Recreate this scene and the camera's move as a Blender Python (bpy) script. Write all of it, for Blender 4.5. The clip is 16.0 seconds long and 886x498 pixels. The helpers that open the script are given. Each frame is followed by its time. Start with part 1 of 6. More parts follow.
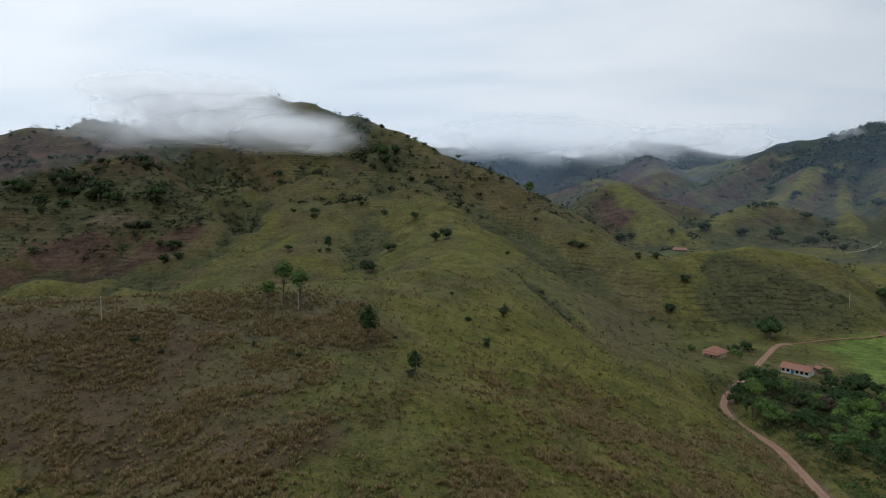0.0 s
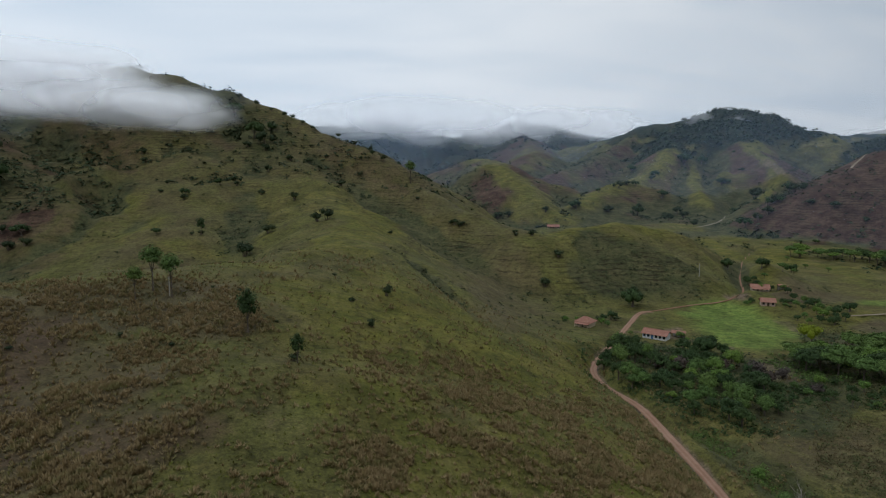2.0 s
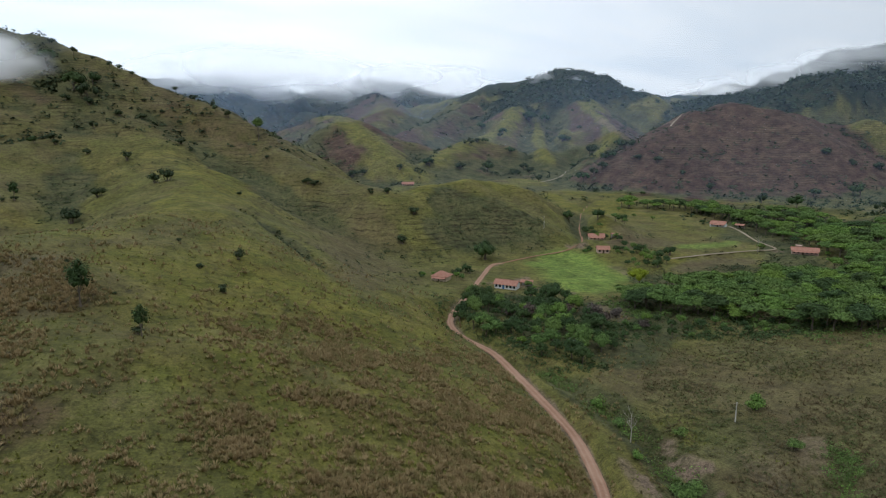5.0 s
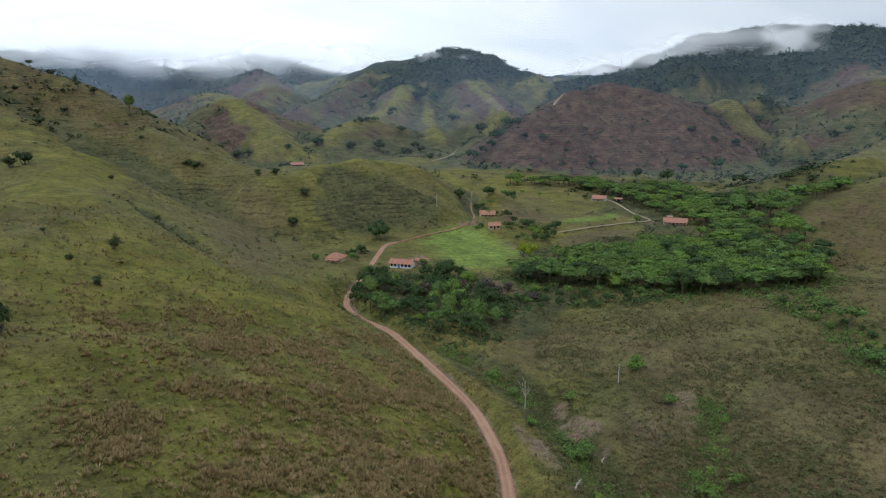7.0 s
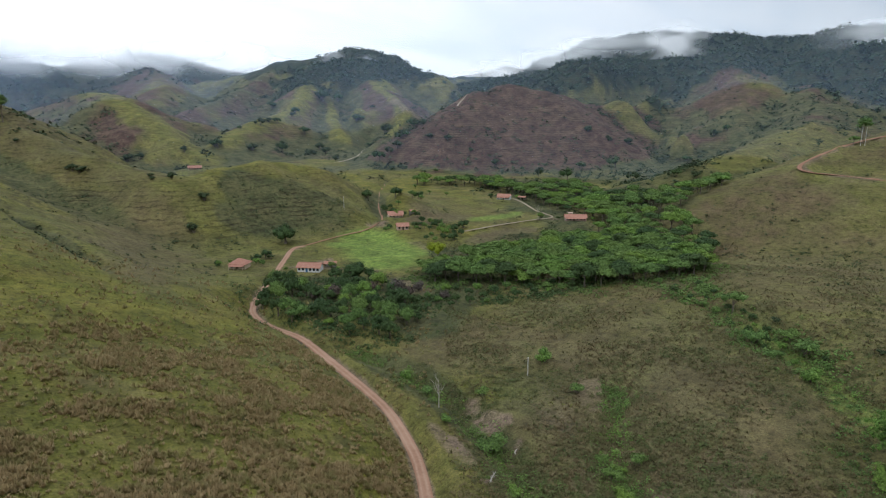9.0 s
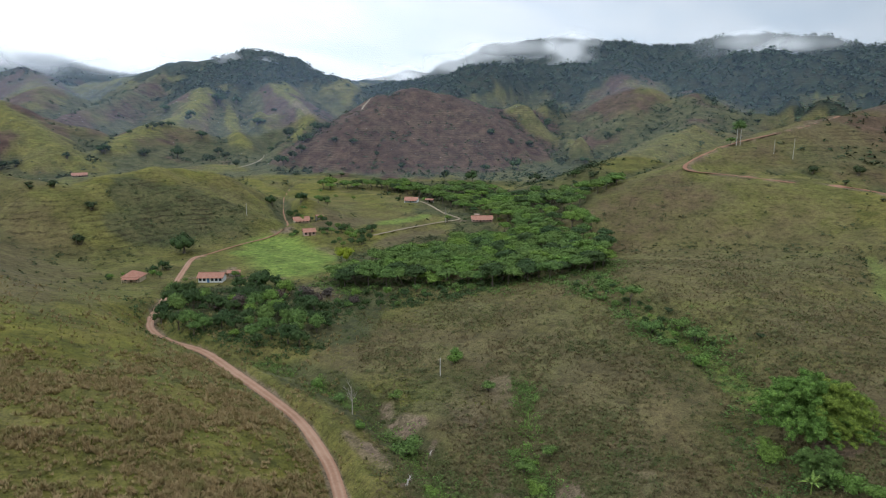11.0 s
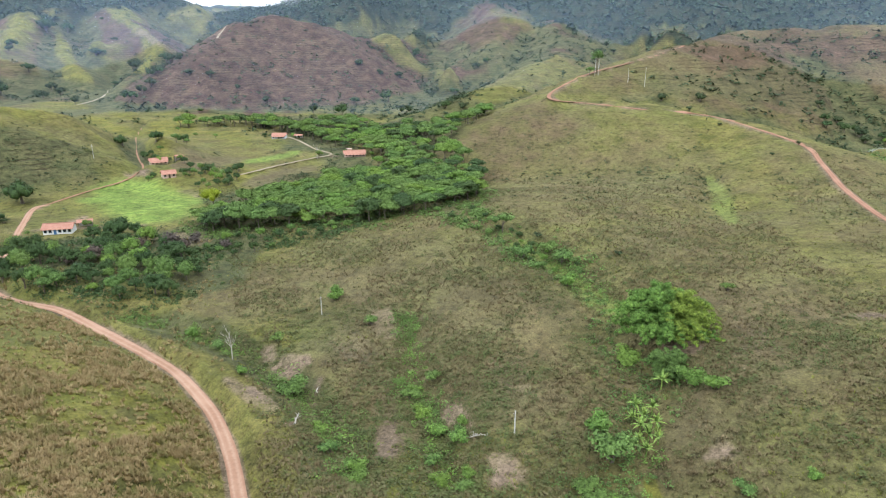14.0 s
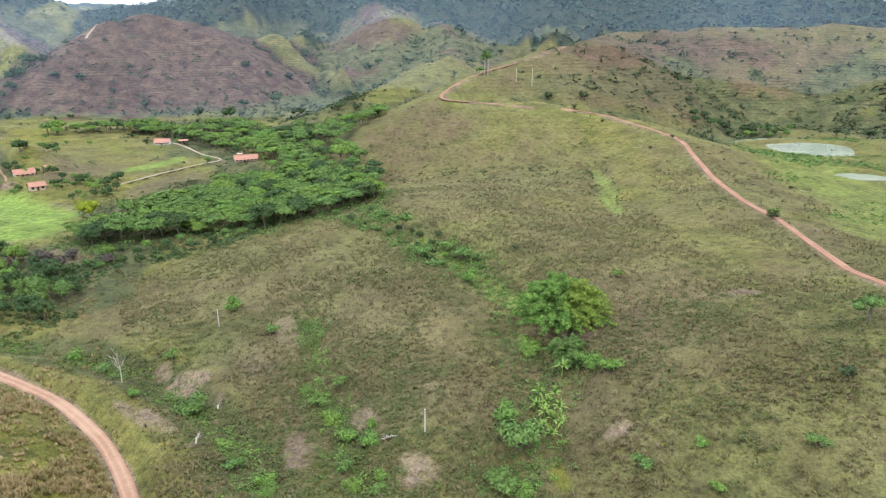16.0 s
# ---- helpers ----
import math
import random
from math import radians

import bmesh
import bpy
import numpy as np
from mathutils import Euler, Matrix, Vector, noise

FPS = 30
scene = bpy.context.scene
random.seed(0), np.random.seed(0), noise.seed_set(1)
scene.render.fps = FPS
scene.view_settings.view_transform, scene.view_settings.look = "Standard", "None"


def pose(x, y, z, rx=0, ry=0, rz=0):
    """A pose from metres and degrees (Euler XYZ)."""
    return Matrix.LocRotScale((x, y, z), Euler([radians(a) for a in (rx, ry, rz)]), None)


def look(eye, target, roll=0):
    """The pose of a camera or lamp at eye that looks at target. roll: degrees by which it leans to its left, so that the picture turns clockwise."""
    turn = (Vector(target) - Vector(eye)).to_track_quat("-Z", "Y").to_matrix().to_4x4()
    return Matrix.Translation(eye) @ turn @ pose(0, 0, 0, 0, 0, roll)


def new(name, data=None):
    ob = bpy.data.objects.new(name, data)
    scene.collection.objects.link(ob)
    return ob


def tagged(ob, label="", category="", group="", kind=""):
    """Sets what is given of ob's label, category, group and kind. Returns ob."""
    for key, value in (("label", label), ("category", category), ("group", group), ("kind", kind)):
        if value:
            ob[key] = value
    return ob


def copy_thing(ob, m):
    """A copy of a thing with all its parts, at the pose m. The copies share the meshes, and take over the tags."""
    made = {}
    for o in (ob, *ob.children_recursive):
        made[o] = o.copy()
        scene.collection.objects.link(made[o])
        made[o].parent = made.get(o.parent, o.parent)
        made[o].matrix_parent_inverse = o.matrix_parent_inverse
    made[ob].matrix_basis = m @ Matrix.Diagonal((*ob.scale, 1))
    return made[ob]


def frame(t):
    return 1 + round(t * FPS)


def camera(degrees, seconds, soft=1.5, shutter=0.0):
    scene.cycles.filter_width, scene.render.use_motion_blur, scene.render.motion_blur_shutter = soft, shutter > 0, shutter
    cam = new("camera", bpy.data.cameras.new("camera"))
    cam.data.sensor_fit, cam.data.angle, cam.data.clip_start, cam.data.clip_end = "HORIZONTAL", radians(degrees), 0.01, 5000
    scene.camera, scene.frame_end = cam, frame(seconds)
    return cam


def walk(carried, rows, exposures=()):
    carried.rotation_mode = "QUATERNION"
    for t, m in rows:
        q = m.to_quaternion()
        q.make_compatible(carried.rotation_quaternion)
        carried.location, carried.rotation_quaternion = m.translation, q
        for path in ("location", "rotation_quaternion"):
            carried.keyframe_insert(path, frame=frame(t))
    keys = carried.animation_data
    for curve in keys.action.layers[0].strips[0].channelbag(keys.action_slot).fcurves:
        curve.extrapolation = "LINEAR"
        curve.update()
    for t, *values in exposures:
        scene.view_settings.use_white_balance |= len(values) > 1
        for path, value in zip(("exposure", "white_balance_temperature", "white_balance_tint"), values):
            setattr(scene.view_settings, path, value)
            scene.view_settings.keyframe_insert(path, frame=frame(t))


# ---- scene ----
cam = camera(71.0, 16.0, 1.1)
EYE = (0.0, 0.0, 70.0)
# seconds, yaw and pitch: the aircraft hovers and turns
ROWS = [
    (0.0, 0.00, -4.83),
    (0.5, -2.85, -4.82),
    (1.0, -5.88, -4.79),
    (1.5, -8.20, -5.44),
    (2.0, -10.84, -6.71),
    (2.5, -13.04, -7.77),
    (3.0, -15.52, -8.98),
    (3.5, -17.63, -10.04),
    (4.0, -19.92, -10.37),
    (4.2, -20.64, -10.33),
    (6.3, -31.01, -12.11),
    (6.5, -31.98, -12.38),
    (7.0, -34.07, -12.45),
    (7.5, -36.15, -12.43),
    (8.0, -38.16, -12.40),
    (8.5, -40.32, -12.39),
    (9.0, -42.63, -12.38),
    (11.5, -53.33, -12.31),
    (12.0, -55.44, -13.05),
    (12.5, -57.25, -14.91),
    (13.0, -59.04, -16.78),
    (13.5, -60.82, -18.09),
    (14.0, -62.94, -18.11),
    (14.5, -65.61, -18.10),
    (15.0, -67.69, -18.08),
    (15.5, -69.96, -18.07),
    (16.0, -72.50, -18.05),
]
walk(cam, [(t, pose(*EYE, 90 + pitch, 0, yaw)) for t, yaw, pitch in ROWS],
     exposures=[(t, stops, 6280, 9) for t, stops in (
         (0.0, -0.64), (1.0, -0.76), (2.0, -0.73), (3.0, -0.52), (3.5, -0.42), (4.0, -0.29), (6.5, -0.10), (7.0, -0.02), (9.0, 0.12), (11.5, 0.22), (12.5, 0.38), (13.0, 0.72), (13.5, 1.06), (14.5, 1.31), (16.0, 1.35))])

# ---- sky and sun: high overcast ----
world = bpy.data.worlds.new("overcast")
scene.world = world
world.use_nodes = True
wt = world.node_tree
wt.nodes.clear()


def wnode(kind, **values):
    n = wt.nodes.new(kind)
    for key, value in values.items():
        n.inputs[key].default_value = value
    return n


SUN_ELEVATION, SUN_AZIMUTH = radians(58), radians(200)
w_out = wt.nodes.new("ShaderNodeOutputWorld")
sky = wt.nodes.new("ShaderNodeTexSky")
sky.sky_type, sky.sun_disc = "NISHITA", False
sky.sun_elevation, sky.sun_rotation = SUN_ELEVATION, SUN_AZIMUTH
bg_sky = wnode("ShaderNodeBackground", Strength=0.10)
wt.links.new(sky.outputs[0], bg_sky.inputs["Color"])
w_pos = wt.nodes.new("ShaderNodeTexCoord")
w_sep = wt.nodes.new("ShaderNodeSeparateXYZ")
wt.links.new(w_pos.outputs["Generated"], w_sep.inputs[0])
w_up = wt.nodes.new("ShaderNodeMath")
w_up.operation, w_up.inputs[1].default_value = "MAXIMUM", 0.0
wt.links.new(w_sep.outputs["Z"], w_up.inputs[0])
w_add = wt.nodes.new("ShaderNodeMath")
w_add.inputs[1].default_value = 0.16
wt.links.new(w_up.outputs[0], w_add.inputs[0])
w_flat = wt.nodes.new("ShaderNodeVectorMath")
w_flat.operation = "DIVIDE"
w_comb = wt.nodes.new("ShaderNodeCombineXYZ")
for axis in "XYZ":
    wt.links.new(w_add.outputs[0], w_comb.inputs[axis])
wt.links.new(w_pos.outputs["Generated"], w_flat.inputs[0])
wt.links.new(w_comb.outputs[0], w_flat.inputs[1])
w_map = wt.nodes.new("ShaderNodeMapping")
w_map.inputs["Rotation"].default_value = (0, 0, radians(35))
w_map.inputs["Scale"].default_value = (1.0, 2.1, 0.0)
wt.links.new(w_flat.outputs[0], w_map.inputs[0])
w_big = wnode("ShaderNodeTexNoise", Scale=0.55, Detail=5.0, Roughness=0.55, Distortion=0.3)
wt.links.new(w_map.outputs[0], w_big.inputs["Vector"])
w_ramp = wt.nodes.new("ShaderNodeValToRGB")
w_ramp.color_ramp.elements[0].position, w_ramp.color_ramp.elements[0].color = 0.30, (0.73, 0.84, 0.96, 1)
w_ramp.color_ramp.elements[1].position, w_ramp.color_ramp.elements[1].color = 0.62, (1.04, 1.09, 1.14, 1)
wt.links.new(w_big.outputs["Fac"], w_ramp.inputs[0])
bg_cloud = wnode("ShaderNodeBackground", Strength=1.0)
wt.links.new(w_ramp.outputs[0], bg_cloud.inputs["Color"])
# the overcast is thinner, and brighter, towards the mountain in the north-west
w_side = wt.nodes.new("ShaderNodeVectorMath")
w_side.operation, w_side.inputs[1].default_value = "DOT_PRODUCT", (-0.6, 0.8, 0.0)
wt.links.new(w_pos.outputs["Generated"], w_side.inputs[0])
w_thin = wt.nodes.new("ShaderNodeMath")
w_thin.operation, w_thin.inputs[1].default_value, w_thin.inputs[2].default_value = "MULTIPLY_ADD", 0.58, 0.94
wt.links.new(w_side.outputs["Value"], w_thin.inputs[0])
# an overcast sky is darker towards the horizon
w_rise = wt.nodes.new("ShaderNodeMath")
w_rise.operation, w_rise.inputs[1].default_value, w_rise.inputs[2].default_value = "MULTIPLY_ADD", 0.36, 0.86
wt.links.new(w_up.outputs[0], w_rise.inputs[0])
w_level = wt.nodes.new("ShaderNodeMath")
w_level.operation = "MULTIPLY"
wt.links.new(w_thin.outputs[0], w_level.inputs[0])
wt.links.new(w_rise.outputs[0], w_level.inputs[1])
wt.links.new(w_level.outputs[0], bg_cloud.inputs["Strength"])
w_mix = wt.nodes.new("ShaderNodeMixShader")
w_mix.inputs[0].default_value = 0.93
wt.links.new(bg_sky.outputs[0], w_mix.inputs[1])
wt.links.new(bg_cloud.outputs[0], w_mix.inputs[2])
wt.links.new(w_mix.outputs[0], w_out.inputs[0])

sun = new("sun", bpy.data.lights.new("sun", "SUN"))
sun.data.energy, sun.data.angle, sun.data.color = 0.7, radians(14), (1.0, 0.96, 0.9)
sun.matrix_world = look((0, 0, 0), (-math.sin(SUN_AZIMUTH) * math.cos(SUN_ELEVATION), -math.cos(SUN_AZIMUTH) * math.cos(SUN_ELEVATION), -math.sin(SUN_ELEVATION)))


# ---- materials ----
def material(name, roughness=0.9):
    """An empty node material with its shader."""
    m = bpy.data.materials.new(name)
    m.use_nodes = True
    shader = m.node_tree.nodes["Principled BSDF"]
    shader.inputs["Roughness"].default_value = roughness
    shader.inputs["Specular IOR Level"].default_value = 0.2
    return m, m.node_tree, shader


def node(tree, kind, links=(), **values):
    n = tree.nodes.new(kind)
    for key, value in values.items():
        n.inputs[key.replace("_", " ")].default_value = value
    for socket, source in links:
        tree.links.new(source, n.inputs[socket])
    return n


def arithmetic(tree, operation, a, b=None):
    n = tree.nodes.new("ShaderNodeMath")
    n.operation = operation
    for i, value in enumerate((a, b)):
        if value is None:
            continue
        if isinstance(value, (int, float)):
            n.inputs[i].default_value = value
        else:
            tree.links.new(value, n.inputs[i])
    return n.outputs[0]


def blend(tree, fac, a, b, how="MIX"):
    n = tree.nodes.new("ShaderNodeMix")
    n.data_type, n.blend_type = "RGBA", how
    for socket, value in ((n.inputs[0], fac), (n.inputs[6], a), (n.inputs[7], b)):
        if isinstance(value, (int, float)):
            socket.default_value = value
        elif isinstance(value, tuple):
            socket.default_value = (*value, 1) if len(value) == 3 else value
        else:
            tree.links.new(value, socket)
    return n.outputs[2]


def ramp(tree, fac, *stops):
    n = tree.nodes.new("ShaderNodeValToRGB")
    while len(n.color_ramp.elements) < len(stops):
        n.color_ramp.elements.new(0.5)
    for e, (position, colour) in zip(n.color_ramp.elements, stops):
        e.position = position
        e.color = (*colour, 1) if isinstance(colour, tuple) else (colour, colour, colour, 1)
    tree.links.new(fac, n.inputs[0])
    return n.outputs[0]


def noise_of(tree, scale, detail=4.0, rough=0.6, vector=None, distortion=0.0):
    n = node(tree, "ShaderNodeTexNoise", Scale=scale, Detail=detail, Roughness=rough, Distortion=distortion)
    tree.links.new(vector or node(tree, "ShaderNodeTexCoord").outputs["Object"], n.inputs["Vector"])
    return n.outputs["Fac"]


def bump(tree, shader, height, strength, distance):
    n = node(tree, "ShaderNodeBump", [("Height", height)], Strength=strength, Distance=distance)
    tree.links.new(n.outputs[0], shader.inputs["Normal"])


def ground_material():
    """Pasture: short green grass, dry straw, lush grass, bare earth and dark scrub by the cover of the ground, with cattle steps on the slopes."""
    m, t, shader = material("pasture", 0.95)
    cover = node(t, "ShaderNodeVertexColor")
    cover.layer_name = "cover"
    rgb = node(t, "ShaderNodeSeparateColor", [("Color", cover.outputs["Color"])])
    growth = node(t, "ShaderNodeVertexColor")
    growth.layer_name = "growth"
    rest = node(t, "ShaderNodeSeparateColor", [("Color", growth.outputs["Color"])])
    place = node(t, "ShaderNodeNewGeometry").outputs["Position"]
    fine = noise_of(t, 0.9, 6, 0.7, place)
    mid = noise_of(t, 0.09, 6, 0.65, place)
    broad = noise_of(t, 0.017, 4, 0.6, place)
    grass = blend(t, ramp(t, mid, (0.40, 0.0), (0.60, 1.0)), (0.108, 0.108, 0.031), (0.170, 0.148, 0.056))
    grass = blend(t, ramp(t, broad, (0.42, 0.0), (0.60, 0.7)), grass, (0.122, 0.128, 0.036))
    dry = blend(t, ramp(t, fine, (0.36, 0.0), (0.64, 1.0)), (0.166, 0.130, 0.072), (0.116, 0.094, 0.049))
    dry = blend(t, ramp(t, noise_of(t, 0.035, 5, 0.65, place), (0.42, 0.0), (0.60, 0.75)), dry, (0.112, 0.106, 0.050))
    lush = blend(t, ramp(t, mid, (0.40, 0.0), (0.60, 1.0)), (0.118, 0.124, 0.024), (0.182, 0.166, 0.038))
    earth = blend(t, fine, (0.150, 0.108, 0.080), (0.228, 0.172, 0.132))
    russet = blend(t, ramp(t, mid, (0.38, 0.0), (0.62, 1.0)), (0.062, 0.034, 0.026), (0.126, 0.080, 0.058))
    crop = blend(t, ramp(t, noise_of(t, 0.25, 4, 0.7, place), (0.38, 0.0), (0.62, 1.0)), (0.122, 0.192, 0.038), (0.190, 0.254, 0.058))
    scrub = blend(t, ramp(t, mid, (0.40, 0.0), (0.60, 1.0)), (0.064, 0.074, 0.032), (0.106, 0.106, 0.048))

    def patchy(amount, noise_value, hard=0.25):
        # the cover spreads in ragged patches
        return ramp(t, arithmetic(t, "ADD", arithmetic(t, "SUBTRACT", amount, 0.5), noise_value), (0.5 - hard, 0.0), (0.5 + hard, 1.0))

    ragged = arithmetic(t, "ADD", arithmetic(t, "MULTIPLY", mid, 0.6), arithmetic(t, "MULTIPLY", fine, 0.4))
    col = blend(t, patchy(rgb.outputs["Green"], ragged), grass, lush)
    col = blend(t, patchy(rgb.outputs["Red"], ragged), col, dry)
    col = blend(t, patchy(rest.outputs["Red"], ragged), col, russet)
    col = blend(t, patchy(cover.outputs["Alpha"], ragged), col, scrub)
    col = blend(t, patchy(rest.outputs["Blue"], ragged), col, blend(t, mid, (0.020, 0.034, 0.018), (0.038, 0.054, 0.028)))
    col = blend(t, rest.outputs["Green"], col, crop)
    col = blend(t, patchy(rgb.outputs["Blue"], arithmetic(t, "ADD", arithmetic(t, "MULTIPLY", mid, 0.4), arithmetic(t, "MULTIPLY", fine, 0.6)), 0.30), col, earth)
    # cattle steps: thin, broken lines along the contours
    z = node(t, "ShaderNodeSeparateXYZ", [("Vector", place)]).outputs["Z"]
    wobble = arithmetic(t, "ADD", arithmetic(t, "MULTIPLY", noise_of(t, 0.03, 4, 0.55, place), 6.0), arithmetic(t, "MULTIPLY", noise_of(t, 0.22, 3, 0.6, place), 2.2))
    steps = arithmetic(t, "SINE", arithmetic(t, "MULTIPLY", arithmetic(t, "ADD", z, wobble), 2.7))
    steep = node(t, "ShaderNodeSeparateXYZ", [("Vector", node(t, "ShaderNodeNewGeometry").outputs["True Normal"])]).outputs["Z"]
    slope = arithmetic(t, "MULTIPLY", ramp(t, steep, (0.88, 1.0), (0.96, 0.0)), growth.outputs["Alpha"])
    broken = ramp(t, noise_of(t, 0.05, 6, 0.75, place), (0.45, 0.0), (0.62, 1.0))
    line = arithmetic(t, "MULTIPLY", arithmetic(t, "MULTIPLY", ramp(t, steps, (0.35, 0.0), (0.9, 1.0)), slope), broken)
    tread = arithmetic(t, "MULTIPLY", arithmetic(t, "MULTIPLY", ramp(t, steps, (0.0, 1.0), (0.35, 0.0)), slope), broken)
    col = blend(t, arithmetic(t, "MULTIPLY", tread, 0.22), col, (0.185, 0.150, 0.082))
    col = blend(t, arithmetic(t, "MULTIPLY", line, 0.72), col, (0.050, 0.038, 0.022))
    speck = ramp(t, noise_of(t, 2.0, 4, 0.75, place), (0.36, 0.66), (0.64, 1.32))
    col = blend(t, 1.0, col, speck, "MULTIPLY")
    # clumps of taller, darker growth a few metres across
    mottle = ramp(t, noise_of(t, 0.45, 5, 0.72, place), (0.36, 0.45), (0.47, 0.93), (0.64, 1.2))
    col = blend(t, 0.9, col, mottle, "MULTIPLY")
    drift = ramp(t, noise_of(t, 0.07, 5, 0.7, place), (0.36, 0.62), (0.60, 1.10))
    col = blend(t, 0.85, col, drift, "MULTIPLY")
    col = blend(t, 1.0, col, (0.95, 0.93, 0.85), "MULTIPLY")
    t.links.new(col, shader.inputs["Base Color"])
    height = arithmetic(t, "ADD", arithmetic(t, "MULTIPLY", fine, 0.8), arithmetic(t, "MULTIPLY", line, -0.5))
    bump(t, shader, height, 0.9, 0.8)
    return m


GROUND = ground_material()

# ---- the lie of the land ----
# -- land begin
# each ridge: how steeply its sides fall, how round its crest is, how much gullies rib its sides, and its crest line
RIDGES = {
    "mountain_spur": (0.66, 15.8, 0.3, [(-479, 569, 114.0), (-396, 609, 131.7), (-355, 624, 141.5), (-296, 654, 143.8), (-253, 681, 163.1), (-205, 687, 179.1), (-148, 675, 170.1), (-97, 658, 151.2), (-47, 628, 132.0), (24, 568, 99.7), (55, 522, 78.5), (76, 475, 57.1), (99, 426, 44.1), (121, 393, 35.3), (137, 378, 28.6)]),
    "front_spur": (0.5, 21, 0.15, [(-59, 636, 128.8), (-21, 525, 78.6), (2, 429, 53.7), (11, 341, 41.5), (6, 271, 38.9), (-5, 245, 40.5)]),
    "left_shoulder": (0.55, 14, 0.15, [(-394, 605, 130.8), (-297, 595, 121.3), (-239, 536, 91.3), (-178, 475, 62.3), (-147, 435, 47.9)]),
    "peak_face": (0.48, 26.2, 0.08, [(-110, 665, 155.0), (-91, 579, 100.3), (-84, 474, 56.3), (-88, 402, 39.4)]),
    "tussock_slope": (0.36, 29.8, 0.05, [(-40, 193, 40), (-27, 130, 33), (-22, 70, 27), (-25, 0, 22), (-60, -80, 24)]),
    "near_hill": (0.4, 31.5, 0.08, [(-160, 136, 43.6), (-124, 153, 43.1), (-91, 164, 42.3), (-64, 182, 41.1), (-40, 193, 39.7), (-21, 216, 39.6)]),
    "round_hill": (0.62, 17.5, 0.1, [(126, 373, 28.3), (142, 377, 31.3), (163, 382, 35.9), (192, 383, 39.8), (218, 374, 37.4), (239, 356, 29.9), (248, 339, 21.6)]),
    "light_spur": (0.52, 12.2, 0.45, [(256, 1063, 99.5), (252, 893, 91.6), (244, 795, 65.4), (255, 727, 42.9), (268, 675, 22.2)]),
    "peak": (0.6, 21.9, 0.45, [(498, 1586, 121.5), (567, 1422, 131.2), (640, 1294, 155.2), (677, 1225, 176.5), (715, 1163, 177.1), (754, 1096, 195.1), (798, 1042, 183.3), (879, 1032, 155.6), (993, 1048, 146.5), (1179, 1045, 157.0)]),
    "peak_spur": (0.55, 7.9, 0.4, [(715, 1163, 174.9), (591, 993, 118.4), (495, 876, 74.1), (392, 802, 58.7), (310, 724, 37.3)]),
    "peak_spur_east": (0.55, 8.8, 0.4, [(772, 1083, 193.2), (672, 863, 102.7), (611, 744, 69.8)]),
    "peak_spur_west": (0.6, 9, 0.3, [(684, 1244, 170.5), (534, 1108, 116.1), (402, 981, 81.9), (326, 903, 67.3)]),
    "peak_spur_south": (0.6, 8, 0.3, [(714, 989, 139.0), (649, 838, 101.8), (588, 721, 74.8), (523, 670, 43.6)]),
    "peak_spur_mid": (0.6, 8, 0.3, [(697, 1133, 140.1), (600, 946, 90.9), (532, 823, 58.9), (485, 734, 38.2)]),
    "fog_spur": (0.5, 12, 0.3, [(512, 1621, 195.3), (466, 1320, 127.2), (377, 1139, 96.8), (281, 1012, 68.3)]),
    "brown_hill": (0.6, 17.5, 0.14, [(445, 529, -2.5), (488, 538, 34.8), (535, 553, 76.5), (585, 566, 95.8), (629, 557, 107.9), (657, 523, 98.4), (720, 497, 80.9), (877, 494, 78.1), (1069, 502, 135.4)]),
    "forest_ridge": (0.5, 21.9, 0.45, [(941, 915, 134.2), (996, 828, 142.7), (1017, 759, 178.5), (1040, 695, 200.9), (1080, 631, 210.8), (1116, 566, 209.9), (1163, 506, 204.3), (1198, 418, 192.0), (1196, 336, 202.6), (1197, 260, 203.4), (1210, 190, 194.6), (1220, 114, 174.8), (1224, 45, 179.8), (1222, -81, 176.0), (1199, -251, 166.7)]),
    "forest_spur": (0.5, 17.5, 0.2, [(1159, 516, 202.5), (934, 376, 117.1), (791, 331, 67.2)]),
    "side_spur": (0.45, 14, 0.12, [(959, 305, 108.0), (753, 230, 61.0), (626, 224, 42.6), (507, 237, 26.9), (461, 251, 17.5)]),
    "east_hill": (0.5, 19.2, 0.15, [(250, 144, 3.1), (305, 153, 11.3), (365, 148, 26.4), (408, 131, 36.5), (459, 112, 51.4), (508, 89, 62.5), (556, 67, 69.9), (682, 30, 81.3), (716, -43, 85.4), (734, -123, 87.0), (743, -260, 89.3)]),
    "road_ridge": (0.36, 19.2, 0.15, [(402, 123, 36.2), (407, 62, 33.7), (394, 12, 28.7), (349, -19, 25.1), (305, -28, 16.8), (255, -39, 15.5), (214, -47, 15.5), (160, -58, 16.9), (116, -62, 24.6)]),
    "fog_ridge": (0.5, 26.2, 0.5, [(-153, 1743, 200.8), (57, 1749, 206.4), (159, 1743, 221.4), (246, 1777, 204.8), (354, 1803, 176.2), (474, 1820, 191.8), (562, 1795, 225.5), (648, 1766, 215.3), (811, 1746, 181.3), (1002, 1745, 179.0)]),
    "far_ridge": (0.4, 35, 0.42, [(1522, 2139, 225.7), (1645, 1932, 217.3), (1728, 1858, 202.3), (1925, 1911, 222.8), (1964, 1742, 252.5), (2106, 1567, 224.2)]),
    "back_ridge_north": (0.4, 35, 0.4, [(-606, 350, 130), (-646, 114, 140), (-658, -239, 150), (-506, -603, 130)]),
    "back_ridge_south": (0.4, 35, 0.4, [(695, -370, 120), (478, -570, 150), (122, -689, 140), (-129, -732, 130), (-452, -645, 140)]),
}


